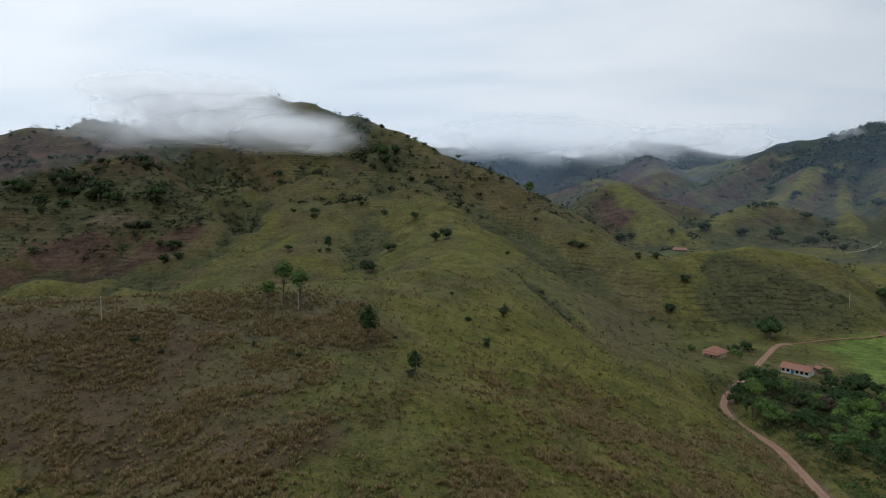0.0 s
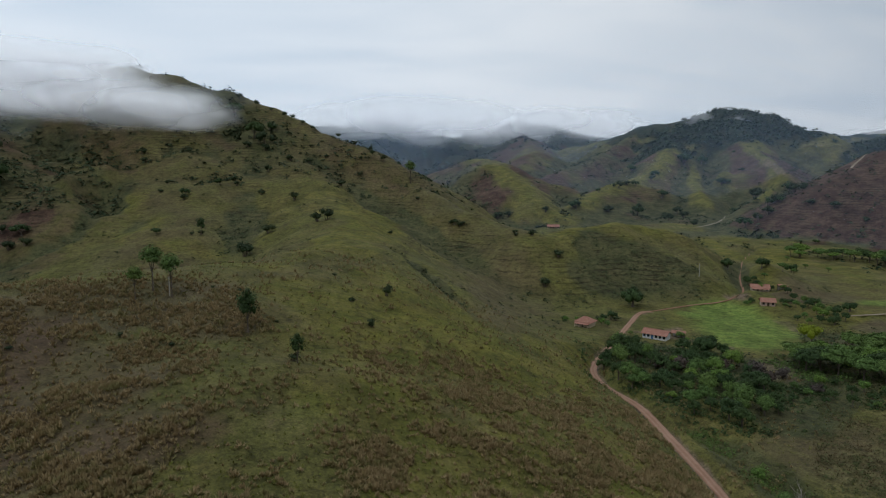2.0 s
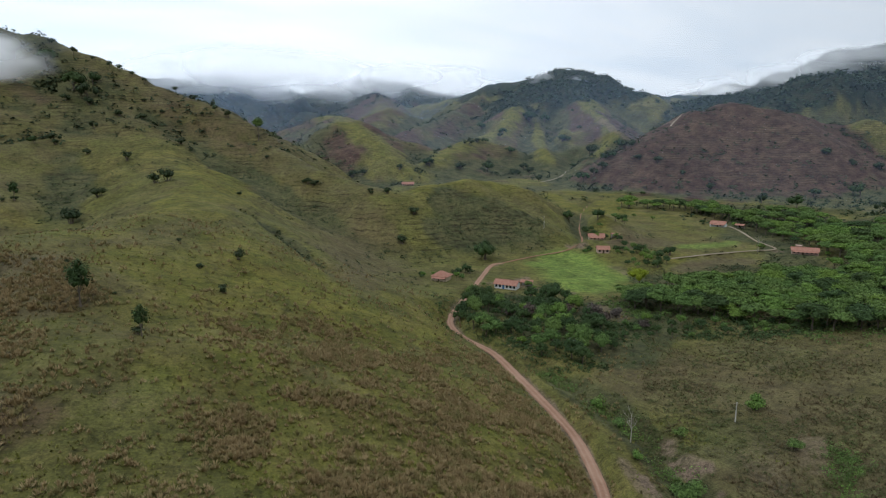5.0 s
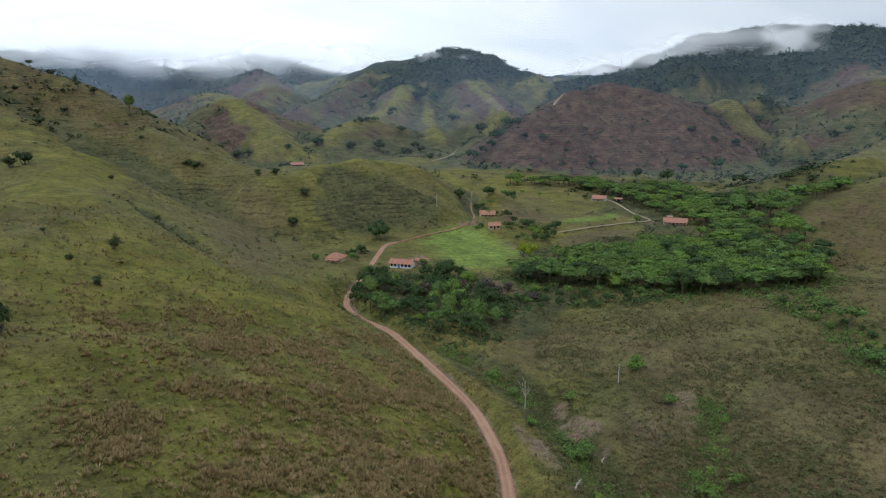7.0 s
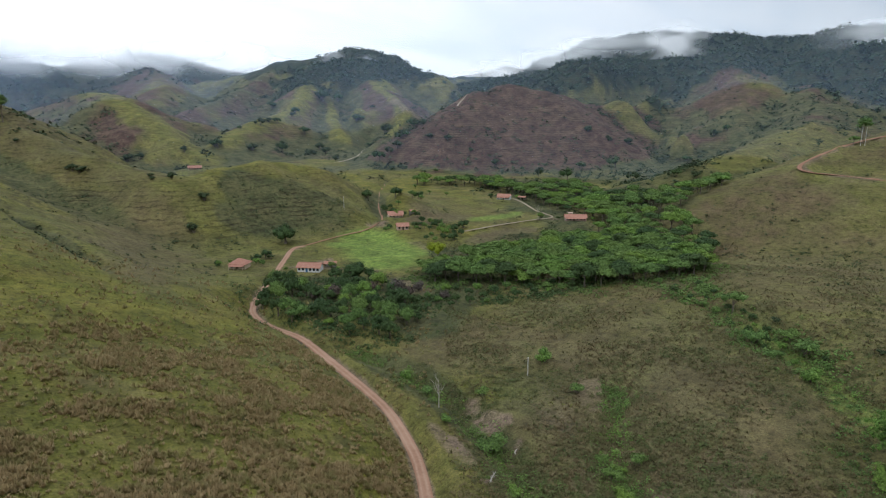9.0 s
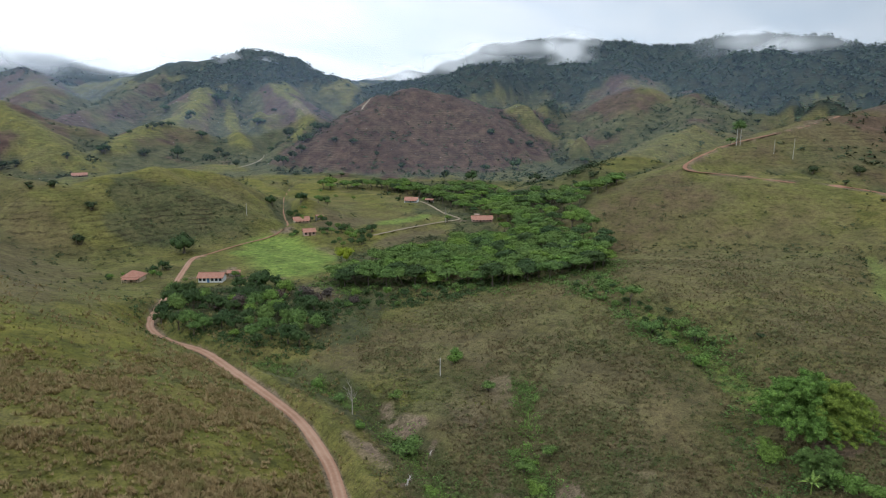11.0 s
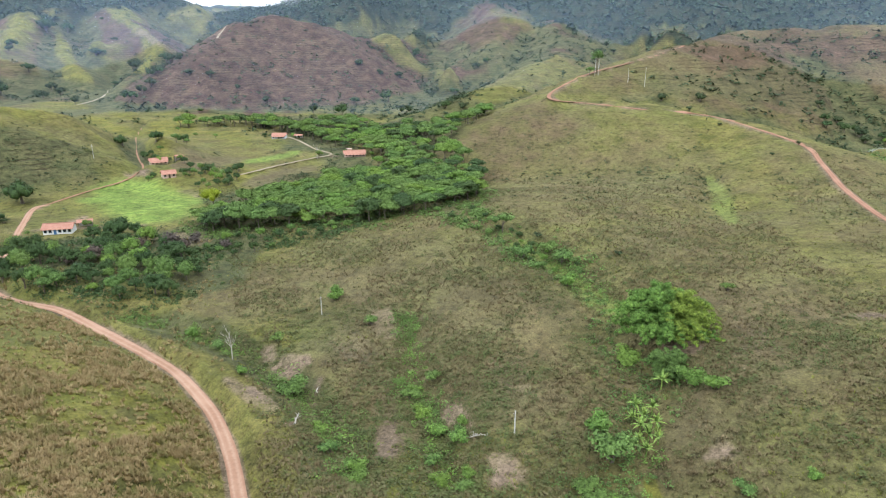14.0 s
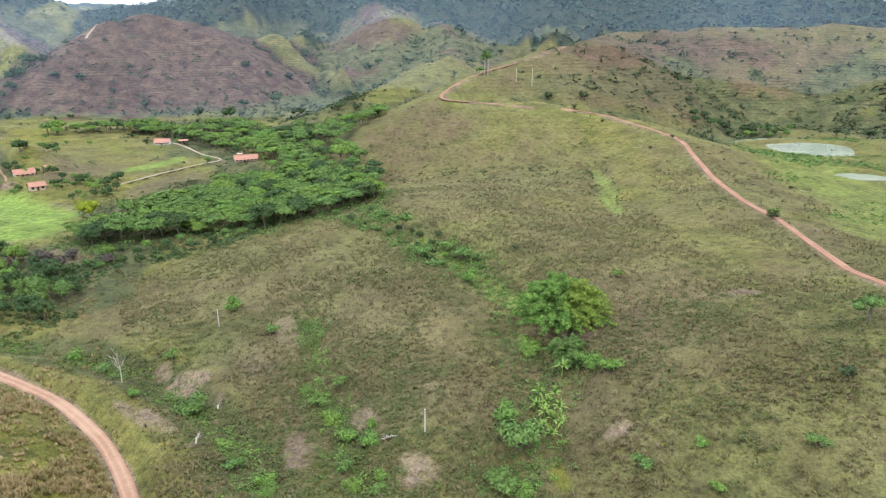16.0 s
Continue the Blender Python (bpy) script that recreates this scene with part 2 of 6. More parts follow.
def smooth(a, b, x):
    u = np.clip((x - a) / (b - a), 0, 1)
    return u * u * (3 - 2 * u)


def lattice(x, y, seed):
    """Value noise, -1 to 1, on numpy arrays."""
    xi, yi = np.floor(x), np.floor(y)
    fx, fy = x - xi, y - yi
    fx, fy = fx * fx * (3 - 2 * fx), fy * fy * (3 - 2 * fy)

    def corner(a, b):
        h = np.sin(a * 127.1 + b * 311.7 + seed * 74.7) * 43758.5453
        return h - np.floor(h)

    top = corner(xi, yi) * (1 - fx) + corner(xi + 1, yi) * fx
    low = corner(xi, yi + 1) * (1 - fx) + corner(xi + 1, yi + 1) * fx
    return 2 * (top * (1 - fy) + low * fy) - 1


def fractal(x, y, size, octaves, seed):
    total, gain = 0.0, 1.0
    for n in range(octaves):
        total = total + gain * lattice(x / size + 17 * n, y / size - 31 * n, seed + n)
        size, gain = size / 2.03, gain / 2
    return total


def to_line(x, y, line):
    """Distance to a broken line, and the further values of its points at the nearest place."""
    best = np.full(np.shape(x), 1e9)
    value = np.zeros((len(line[0]) - 2,) + np.shape(x))
    for p, q in zip(line, line[1:]):
        dx, dy = q[0] - p[0], q[1] - p[1]
        u = np.clip(((x - p[0]) * dx + (y - p[1]) * dy) / (dx * dx + dy * dy), 0, 1)
        d = np.hypot(x - p[0] - u * dx, y - p[1] - u * dy)
        near = d < best
        best = np.where(near, d, best)
        for n in range(len(value)):
            value[n] = np.where(near, p[n + 2] + u * (q[n + 2] - p[n + 2]), value[n])
    return best, value


def ridge_height(x, y, slope, w, line):
    """The highest of what the stretches of a crest give."""
    z = np.full(np.shape(x), -1e9)
    for p, q in zip(line, line[1:]):
        dx, dy = q[0] - p[0], q[1] - p[1]
        u = np.clip(((x - p[0]) * dx + (y - p[1]) * dy) / (dx * dx + dy * dy), 0, 1)
        d = np.hypot(x - p[0] - u * dx, y - p[1] - u * dy)
        z = np.maximum(z, p[2] + u * (q[2] - p[2]) - slope * (np.sqrt(d * d + w * w) - w))
    return z


# each road: its centre line with the height of its bed, and its width
ROADS = {
    "valley_road": ([(54.3, 61.8, 1.0), (61.9, 71.0, 1.0), (67.8, 78.8, 1.0), (74.9, 90.6, 1.0), (81.2, 105.7, 1.0), (85.0, 121.5, 1.0), (88.7, 144.1, 1.0), (91.7, 166.1, 1.0), (90.0, 182.7, 1.0), (92.6, 200.1, 1.0), (103.9, 217.6, 1.0), (121.9, 240.2, 1.0), (151.6, 278.7, 1.5), (161.5, 284.2, 1.5)], 2.6),
    "lane": ([(161.5, 284.2, 1.5), (187.9, 291.7, 2.0), (209.3, 294.1, 3.0), (232.6, 309.5, 4.0), (260.1, 349.7, 5.0), (303.9, 406.4, 6.0), (355.8, 463.6, 7.0)], 1.2),
    "farm_road": ([(247.8, 251.1, 3.0), (274.3, 248.0, 4.0), (301.5, 245.7, 4.0), (316.4, 240.8, 5.0), (328.8, 263.9, 5.0), (350.6, 296.9, 6.0), (357.8, 319.5, 7.0)], 1.7),
    "far_track": ([(395, 607, 14.7), (424, 625, 15.7), (456, 653, 17.5), (490, 692, 19.6), (512, 714, 20.9), (532, 734, 24.2)], 2.8),
    "brown_hill_track": ([(540, 560, 78.0), (550, 567, 82.0), (560, 571, 87.0), (574, 577, 93.0)], 2.4),
    "hill_road": ([(553.7, 66.3, 70.0), (503.3, 84.2, 61.4), (460.3, 112.0, 52.8), (438.3, 126.3, 45.3), (397.8, 126.3, 40.0), (391.5, 117.9, 36.9), (402.0, 96.6, 34.9), (397.9, 60.6, 32.9), (406.0, 28.3, 30.2), (364.2, -3.6, 27.2), (344.1, -19.1, 24.1), (321.0, -24.7, 20.9), (279.8, -30.0, 18.3), (242.7, -37.3, 17.1), (221.2, -43.8, 16.9), (210.4, -46.0, 17.1), (167.2, -51.8, 17.9), (152.2, -55.3, 19.7), (129.0, -57.8, 22.5)], 2.3),
}


def floor_height(x, y):
    """The valley floor: it rises up the valley, and towards the east."""
    s, q = 0.67 * x + 0.74 * y, 0.74 * x - 0.67 * y
    return 1 + 0.035 * np.maximum(0, s - 330) + 12 * smooth(10, 120, q) * (1 - smooth(190, 320, s)) + 6 * smooth(450, 900, q)


def ridge_stack(x, y):
    """The height that the valley floor, then each ridge, gives at each place, the floor, and how far the ground bends."""
    x, y = np.asarray(x, float), np.asarray(y, float)
    base = floor_height(x, y) + 0.8 * fractal(x, y, 40, 2, 31)
    bend = 10 * fractal(x, y, 150, 2, 5)
    # round spurs with sharp gullies between them
    gully = 0.42 - np.abs(fractal(x + bend, y, 115, 3, 21))
    heights = [base]
    for slope, w, rib, line in RIDGES.values():
        heights.append(ridge_height(x, y, slope * (1 + rib * gully), w, line))
    return np.array(heights), base, bend


def owners(x, y):
    """Which share of each place belongs to each ridge."""
    heights, _, _ = ridge_stack(x, y)
    share_of = np.exp(np.maximum(-60, (heights - heights.max(0)) / 2.5))
    share_of /= share_of.sum(0)
    return dict(zip(("floor", *RIDGES), share_of))


def bare_height(x, y):
    heights, base, bend = ridge_stack(x, y)
    top = heights.max(0)
    soft = 3.5
    z = top + soft * np.log(np.exp((heights - top) / soft).sum(0))
    up = smooth(2, 40, z - base)
    # runnels down the sides, deeper on the high hills
    run = np.abs(fractal(x + bend, y, 58, 3, 35))
    tall = smooth(20, 90, z - base)
    return z + up * ((1.6 + 4.0 * tall) * (run - 0.35) + 1.0 * fractal(x, y, 18, 2, 37)) + 0.25 * fractal(x, y, 6, 2, 41)


# levelled ground under the houses: place, height, width
PADS = [
    (116.0, 260.1, 2.2, 9.2),
    (137.0, 235.3, 1.7, 12.2),
    (244.5, 311.0, 4.5, 12.5),
    (222.5, 276.5, 4.0, 8.1),
    (349.3, 311.1, 6.5, 13.4),
    (319.6, 225.4, 4.5, 16.8),
    (243.1, 635.7, 14.0, 18.2),
]
GULLIES = [
    (3.2, 4.5, [(36, 300), (42, 275), (49, 247), (55, 214)]),
    (9, 13, [(-262, 612), (-222, 566), (-183, 513), (-158, 472), (-143, 444)]),
    (2.6, 5, [(98, 147), (99, 130), (97, 113), (96, 98), (91, 84), (87, 74), (79, 63), (69, 52)]),
    (2.2, 4, [(128, 75), (109, 64), (98, 57), (88, 47), (76, 37)]),
    (4.5, 7, [(-143, 444), (-146, 404), (-160, 387), (-179, 372), (-188, 338)]),
    (3, 8, [(192, 77), (166, 46), (152, 32), (122, 21), (109, 14), (90, 10), (81, 16)]),
    (4, 10, [(316, 19), (249, 10), (203, 3)]),
]
PONDS = [
    (423.2, -97.0, 28.6, 27.7, -1.266, 12.0),
    (332.3, -98.2, 12.2, 11.1, -1.262, 12.0),
    (290.6, -65.7, 4.3, 4.9, -1.264, 12.0),
]


def height(x, y):
    """The finished ground: hills, cut gullies, hollows for the ponds and the benches of the roads."""
    x, y = np.asarray(x, float), np.asarray(y, float)
    z = bare_height(x, y)
    for depth, width, line in GULLIES:
        d, _ = to_line(x, y, line)
        z = z - depth * np.exp(-(d / (width * (1 + 0.4 * fractal(x, y, 12, 2, 51)))) ** 2)
    for px, py, rx, ry, turn, level in PONDS:
        c, s = math.cos(turn), math.sin(turn)
        u, v = ((x - px) * c + (y - py) * s) / rx, ((y - py) * c - (x - px) * s) / ry
        d = np.hypot(u, v) + 0.22 * fractal(x, y, 22, 3, 61)
        z = z + (level + 1.2 - 2.2 * (1 - smooth(0.6, 1.25, d)) - z) * (1 - smooth(1.2, 1.9, d))
    for hx, hy, level, wide in PADS:
        out = np.maximum(0, np.hypot(x - hx, y - hy) - 0.75 * wide)
        z = np.clip(z, level - 0.35 * out, level + 0.45 * out)
    for line, width in ROADS.values():
        d, (bed,) = to_line(x, y, line)
        out = np.maximum(0, d - width * 0.62)
        z = np.clip(z, bed - 0.55 * out, bed + 0.75 * out)
    return z
# -- land end


# stretches of each kind of cover: how strong, then places with their half width
ZONES = {
    "tussock": [
        (0.9, [(76, 150, 10), (70, 124, 14), (62, 102, 13), (52, 86, 12), (42, 74, 10), (30, 66, 10)]),
        (0.9, [(-104, 133, 26), (-86, 148, 22), (-66, 157, 22), (-37, 166, 20), (-23, 152, 9)]),
        (0.75, [(-91, 115, 22), (-74, 120, 22), (-59, 131, 20), (-39, 116, 16)]),
        (0.7, [(-38, 88, 12), (-26, 104, 10), (-64, 102, 8)]),
        (0.75, [(25, 135, 20), (42, 124, 18), (56, 115, 14), (38, 95, 14), (16, 107, 16), (18, 84, 14), (49, 88, 8)]),
        (0.6, [(28, 144, 14), (44, 131, 14), (54, 110, 12)]),
    ],
    "forest": [
        (0.9, [(952, 709, 70), (1030, 588, 110), (1101, 472, 130), (1117, 309, 150), (1128, 94, 150)]),
        (0.6, [(274, 1544, 200), (534, 1686, 200)]),
        (0.8, [(712, 1037, 110), (641, 1044, 90), (770, 970, 60)]),
    ],
    "straw": [
        (0.62, [(92, 372, 16), (86, 325, 18), (74, 270, 14), (70, 226, 10)]),
        (0.9, [(-104, 133, 26), (-86, 148, 22), (-66, 157, 22), (-37, 166, 20), (-23, 152, 9)]),
        (0.75, [(-91, 115, 22), (-74, 120, 22), (-59, 131, 20), (-39, 116, 16)]),
        (0.7, [(-38, 88, 12), (-26, 104, 10), (-64, 102, 8)]),
        (0.35, [(25, 135, 20), (42, 124, 18), (56, 115, 14), (38, 95, 14), (16, 107, 16), (18, 84, 14), (49, 88, 8)]),
        (0.35, [(28, 144, 14), (44, 131, 14), (54, 110, 12)]),
        (0.55, [(72, 399, 22), (100, 356, 22), (107, 323, 18), (57, 208, 14)]),
        (0.5, [(-102, 502, 40), (-19, 511, 40), (57, 495, 30), (82, 441, 25)]),
        (0.55, [(326, 135, 25), (316, 86, 35), (221, 73, 30), (321, 60, 35)]),
        (0.5, [(166, 92, 25), (132, 50, 25), (108, 61, 20), (115, 30, 15)]),
        (0.55, [(336, -34, 18), (292, -47, 14), (240, -51, 12)]),
        (0.45, [(310, 379, 25), (295, 311, 28), (277, 242, 22)]),
        (0.55, [(356, 109, 28), (322, 146, 22), (301, 156, 14)]),
        (0.62, [(133, 123, 22), (140, 91, 22), (125, 62, 22), (120, 38, 14)]),
        (0.62, [(101, 80, 12), (84, 62, 8), (99, 42, 10)]),
        (0.55, [(171, 0, 18), (142, -12, 14), (118, -20, 10)]),
        (0.5, [(367, 150, 30), (333, 101, 30), (303, 135, 20)]),
        (0.85, [(270, 306, 18), (278, 293, 18), (250, 292, 12)]),
        (0.8, [(244, 234, 9), (263, 235, 10), (286, 233, 8)]),
        (0.7, [(136, 94, 18), (141, 68, 20), (133, 43, 16), (116, 50, 16), (106, 71, 12), (103, 27, 12), (96, 42, 10)]),
        (0.7, [(138, 11, 16), (156, -7, 20), (109, -2, 12), (90, 5, 8)]),
        (0.8, [(499, 58, 35), (567, 1, 45), (636, -65, 50)]),
    ],
    "russet": [
        (0.95, [(-120, 594, 10), (-104, 577, 13), (-88, 562, 11), (-76, 548, 8)]),
        (0.95, [(471, 506, 55), (553, 524, 70), (604, 489, 80), (516, 455, 70), (564, 415, 50)]),
        (0.7, [(693, 443, 50), (892, 476, 70), (870, 398, 70)]),
        (0.6, [(-263, 464, 40), (-223, 459, 45), (-229, 558, 70), (-178, 593, 60)]),
        (0.5, [(-70, 540, 40), (-12, 554, 30), (31, 523, 30), (51, 486, 25)]),
        (0.6, [(219, 806, 30), (217, 756, 25)]),
        (0.45, [(-282, 427, 45), (-220, 411, 40), (-192, 416, 30)]),
        (0.4, [(563, 23, 60), (630, -43, 70), (655, -115, 70)]),
        (0.45, [(597, 1210, 60), (732, 924, 60), (507, 1147, 50)]),
        (0.42, [(323, 148, 20), (353, 128, 30), (295, 123, 20)]),
        (0.75, [(-254, 582, 60), (-212, 583, 60), (-170, 583, 50)]),
        (0.6, [(-293, 425, 40), (-254, 425, 45), (-213, 422, 40), (-216, 405, 30)]),
        (0.5, [(658, 892, 50), (754, 885, 50), (486, 551, 40)]),
        (0.95, [(-221, 594, 26), (-193, 587, 26), (-172, 554, 24), (-154, 517, 16)]),
        (0.8, [(-229, 558, 20), (-195, 519, 18), (-164, 476, 12)]),
        (0.9, [(439, 489, 16), (482, 509, 30), (540, 531, 40), (489, 472, 30)]),
        (0.5, [(-98, 125, 24), (-80, 137, 20), (-65, 145, 18), (-68, 115, 16), (-45, 100, 14), (-20, 100, 10)]),
        (0.75, [(-388, 572, 40), (-350, 586, 40), (-301, 594, 40)]),
        (0.52, [(-140, 641, 50), (-88, 599, 45), (-43, 573, 40), (-2, 545, 35), (35, 511, 25)]),
        (0.7, [(-361, 530, 50), (-310, 525, 50)]),
        (0.62, [(-299, 454, 40), (-245, 431, 40), (-200, 418, 30)]),
        (0.95, [(535, 507, 50), (576, 482, 60), (616, 464, 50), (506, 446, 35), (544, 430, 35)]),
        (0.85, [(658, 436, 45), (594, 406, 30), (709, 420, 40)]),
        (0.95, [(223, 833, 22), (213, 774, 22), (211, 738, 18)]),
        (0.8, [(35, 532, 70), (236, 1525, 70), (219, 1015, 60)]),
        (0.85, [(-250, 419, 25), (-207, 401, 18), (-187, 415, 22), (-178, 430, 16)]),
        (0.7, [(-274, 380, 20), (-231, 386, 12)]),
        (0.65, [(550, 43, 30), (652, -20, 40), (668, -87, 40)]),
    ],
    "lush": [
        (0.7, [(-127, 466, 9), (-118, 420, 14), (-100, 376, 14), (-75, 366, 12)]),
        (0.62, [(-28, 210, 12), (-5, 235, 14), (14, 268, 14), (37, 421, 26), (82, 414, 20)]),
        (0.75, [(3, 266, 22), (40, 416, 24), (84, 418, 18)]),
        (0.75, [(269, 647, 9), (339, 675, 10), (366, 568, 9), (311, 429, 9)]),
        (0.7, [(258, 840, 30), (248, 746, 40), (246, 685, 30)]),
        (0.6, [(501, 888, 22), (410, 804, 25), (340, 744, 30), (515, 729, 30)]),
        (0.8, [(71, 199, 8), (70, 182, 9), (67, 157, 7), (86, 209, 9)]),
        (0.7, [(1, 116, 12), (-2, 145, 14), (19, 162, 16)]),
        (0.8, [(64, 98, 3.5), (66, 89, 2.5), (47, 84, 3), (31, 80, 3), (58, 79, 3)]),
        (0.6, [(371, 569, 40), (298, 721, 40), (425, 578, 30)]),
        (0.5, [(447, 77, 14), (440, 38, 12), (202, -21, 12), (183, -33, 12), (170, -38, 10)]),
        (0.4, [(337, -79, 25), (267, -82, 22), (220, -63, 14), (214, -75, 16), (255, -101, 30)]),
        (0.8, [(87, 8, 2), (82, 6, 2.5)]),
        (0.6, [(317, 374, 20), (265, 336, 14), (347, 366, 20), (248, 238, 12), (282, 238, 10)]),
        (0.85, [(25, 135, 20), (42, 124, 18), (56, 115, 14), (38, 95, 14), (16, 107, 16), (18, 84, 14), (49, 88, 8)]),
        (0.8, [(13, 150, 18), (28, 144, 14), (44, 131, 14), (54, 110, 12)]),
        (0.95, [(252, 904, 14), (245, 819, 16), (252, 758, 18)]),
        (0.9, [(577, 969, 12), (504, 884, 14), (442, 832, 14), (377, 789, 16)]),
        (0.8, [(534, 792, 25), (540, 739, 25), (515, 826, 20), (439, 529, 20)]),
        (0.85, [(325, 412, 18), (336, 381, 20), (359, 439, 14)]),
        (0.95, [(297, 662, 12), (356, 681, 14), (389, 641, 14), (390, 566, 14), (367, 491, 10)]),
        (0.8, [(21, 162, 20), (35, 169, 20), (54, 172, 16), (6, 128, 18)]),
        (0.6, [(432, 489, 10), (396, 487, 14)]),
        (0.85, [(21, 212, 26), (41, 208, 22), (2, 176, 22)]),
        (0.95, [(150, 380, 9), (170, 384, 10), (195, 385, 10), (222, 375, 10), (243, 354, 8)]),
    ],
    "crop": [
        (0.4, [(392, -82, 12), (337, -80, 20), (290, -84, 20), (252, -92, 22), (218, -70, 10)]),
        (1, [(202, 283, 15), (192, 261, 20), (182, 241, 20), (174, 227, 15)]),
        (1, [(178, 275, 7), (185, 265, 10)]),
        (1, [(189, 245, 10), (195, 235, 9)]),
        (0.9, [(283, 275, 6), (297, 271, 7), (316, 270, 5)]),
        (0.42, [(318, 20, 2), (289, 13, 4), (262, 10, 4), (240, 5, 2)]),
        (0.55, [(184, 66, 3), (173, 55, 3.5), (163, 44, 3.5), (152, 35, 4), (145, 27, 4)]),
    ],
    "earth": [
        (0.6, [(84, 55, 2.8), (81, 52, 3.2), (78, 50, 2.4)]),
        (0.6, [(83, 32, 3), (80, 29, 3.4)]),
        (0.58, [(99, 91, 2.8), (95, 88, 3)]),
        (0.62, [(101, 99, 2.5), (98, 96, 2.2)]),
        (0.6, [(83, 93, 2.0), (81, 86, 2.6), (79, 78, 2.2)]),
        (0.6, [(94, 46, 3), (90, 42, 2.6)]),
        (0.5, [(126, 82, 5), (118, 76, 4)]),
        (0.8, [(100, 87, 2.2), (96, 88, 2), (96, 92, 1.6)]),
        (0.75, [(85, 55, 2), (78, 51, 2.4)]),
        (0.75, [(82, 30, 1.8), (78, 30, 2.2)]),
        (0.75, [(83, 88, 1.6), (81, 81, 1.6)]),
        (0.8, [(96, 79, 0.7), (91, 77, 0.9), (87, 74, 0.5)]),
        (0.8, [(80, 72, 0.6), (76, 71, 0.9)]),
        (0.72, [(151, -25, 2.5), (152, -29, 2.5)]),
        (0.7, [(93, -1, 2), (92, 0, 1.5)]),
        (0.7, [(160, 219, 3), (136, 245, 4)]),
        (0.75, [(218, 300, 4), (225, 298, 4)]),
        (0.75, [(315, 240, 3), (317, 237, 3)]),
        (0.7, [(137, 242, 3), (157, 251, 3)]),
        (0.45, [(213, 255, 4), (210, 239, 4)]),
        (0.6, [(620, 789, 10), (550, 565, 4)]),
        (0.7, [(125, 7, 3), (126, 10, 3)]),
        (0.5, [(155, 194, 6), (154, 179, 5)]),
        (0.55, [(-256, 458, 9), (-225, 446, 9), (-214, 448, 6)]),
        (0.36, [(112, 85, 6), (105, 75, 4)]),
        (0.38, [(93, 60, 4), (84, 53, 4)]),
        (0.35, [(113, 43, 5), (103, 37, 4)]),
        (0.36, [(140, -2, 5), (128, -6, 4), (118, -2, 3)]),
    ],
    "scrub": [
        (0.7, [(170, 470, 28), (235, 505, 30), (305, 545, 30), (372, 560, 22)]),
        (0.85, [(-262, 612, 12), (-222, 566, 12), (-183, 513, 11), (-158, 472, 9), (-143, 444, 8), (-146, 404, 6), (-165, 385, 6), (-188, 340, 6)]),
        (0.8, [(36, 300, 3), (42, 275, 4), (49, 247, 4), (55, 214, 3)]),
        (0.75, [(99, 135, 5), (97, 113, 6), (95, 98, 6), (90, 83, 6), (79, 63, 6), (69, 52, 6)]),
        (0.9, [(126, 215, 16), (121, 179, 14), (142, 181, 14), (189, 187, 16), (128, 147, 10)]),
        (0.9, [(213, 209, 20), (267, 203, 25), (326, 183, 30), (423, 263, 30), (417, 345, 35), (205, 102, 12)]),
        (0.65, [(164, 125, 18), (161, 90, 18), (141, 53, 16), (113, 63, 14), (120, 92, 12)]),
        (0.7, [(98, 57, 5), (86, 47, 5), (121, 27, 8), (192, 74, 10), (168, 51, 8), (152, 31, 8)]),
        (0.6, [(134, -12, 14), (121, -21, 12), (110, -30, 10), (100, -34, 8)]),
        (0.88, [(172, 352, 20), (188, 338, 24), (203, 322, 20), (150, 329, 14)]),
        (0.6, [(561, 311, 30), (504, 370, 30), (473, 214, 25), (637, 390, 30)]),
        (0.7, [(-274, 629, 50), (-211, 612, 60), (-167, 610, 45)]),
        (0.6, [(-185, 519, 18), (-159, 472, 16), (-217, 566, 30)]),
        (0.42, [(302, 721, 30), (440, 710, 30), (458, 586, 40), (478, 512, 40)]),
        (0.7, [(760, 330, 50), (783, 264, 60), (916, 232, 70)]),
        (0.7, [(532, -33, 14), (524, -53, 16), (554, -104, 16)]),
        (0.6, [(-316, 502, 50), (-260, 490, 60), (-203, 461, 40)]),
        (0.5, [(-52, 556, 40), (-21, 531, 40)]),
        (0.8, [(-338, 502, 30), (-295, 498, 35), (-247, 483, 35), (-221, 484, 25)]),
        (0.75, [(430, 1005, 60), (528, 1189, 70), (486, 968, 40)]),
        (0.8, [(589, 706, 30), (452, 571, 25), (424, 574, 20)]),
        (0.7, [(-106, 643, 40), (-72, 594, 30), (-47, 555, 30)]),
        (0.75, [(295, 688, 40), (355, 710, 30), (430, 730, 30), (431, 624, 20), (408, 519, 15)]),
        (0.7, [(189, 989, 60), (180, 819, 40)]),
        (0.7, [(191, 1576, 60), (540, 1561, 60)]),
        (0.55, [(464, 64, 25), (492, 17, 25), (602, -43, 35)]),
    ],
}


def share(x, y, kind, rag):
    """How much of a kind of cover lies at each place: its stretches, with ragged, soft edges."""
    total = np.zeros(np.shape(x))
    for strength, chain in ZONES[kind]:
        if len(chain) == 1:
            d, r = np.hypot(x - chain[0][0], y - chain[0][1]), chain[0][2]
        else:
            d, (r,) = to_line(x, y, chain)
        total = np.maximum(total, strength * (1 - smooth(0.55, 1.35, d / r + 0.45 * rag)))
    return total


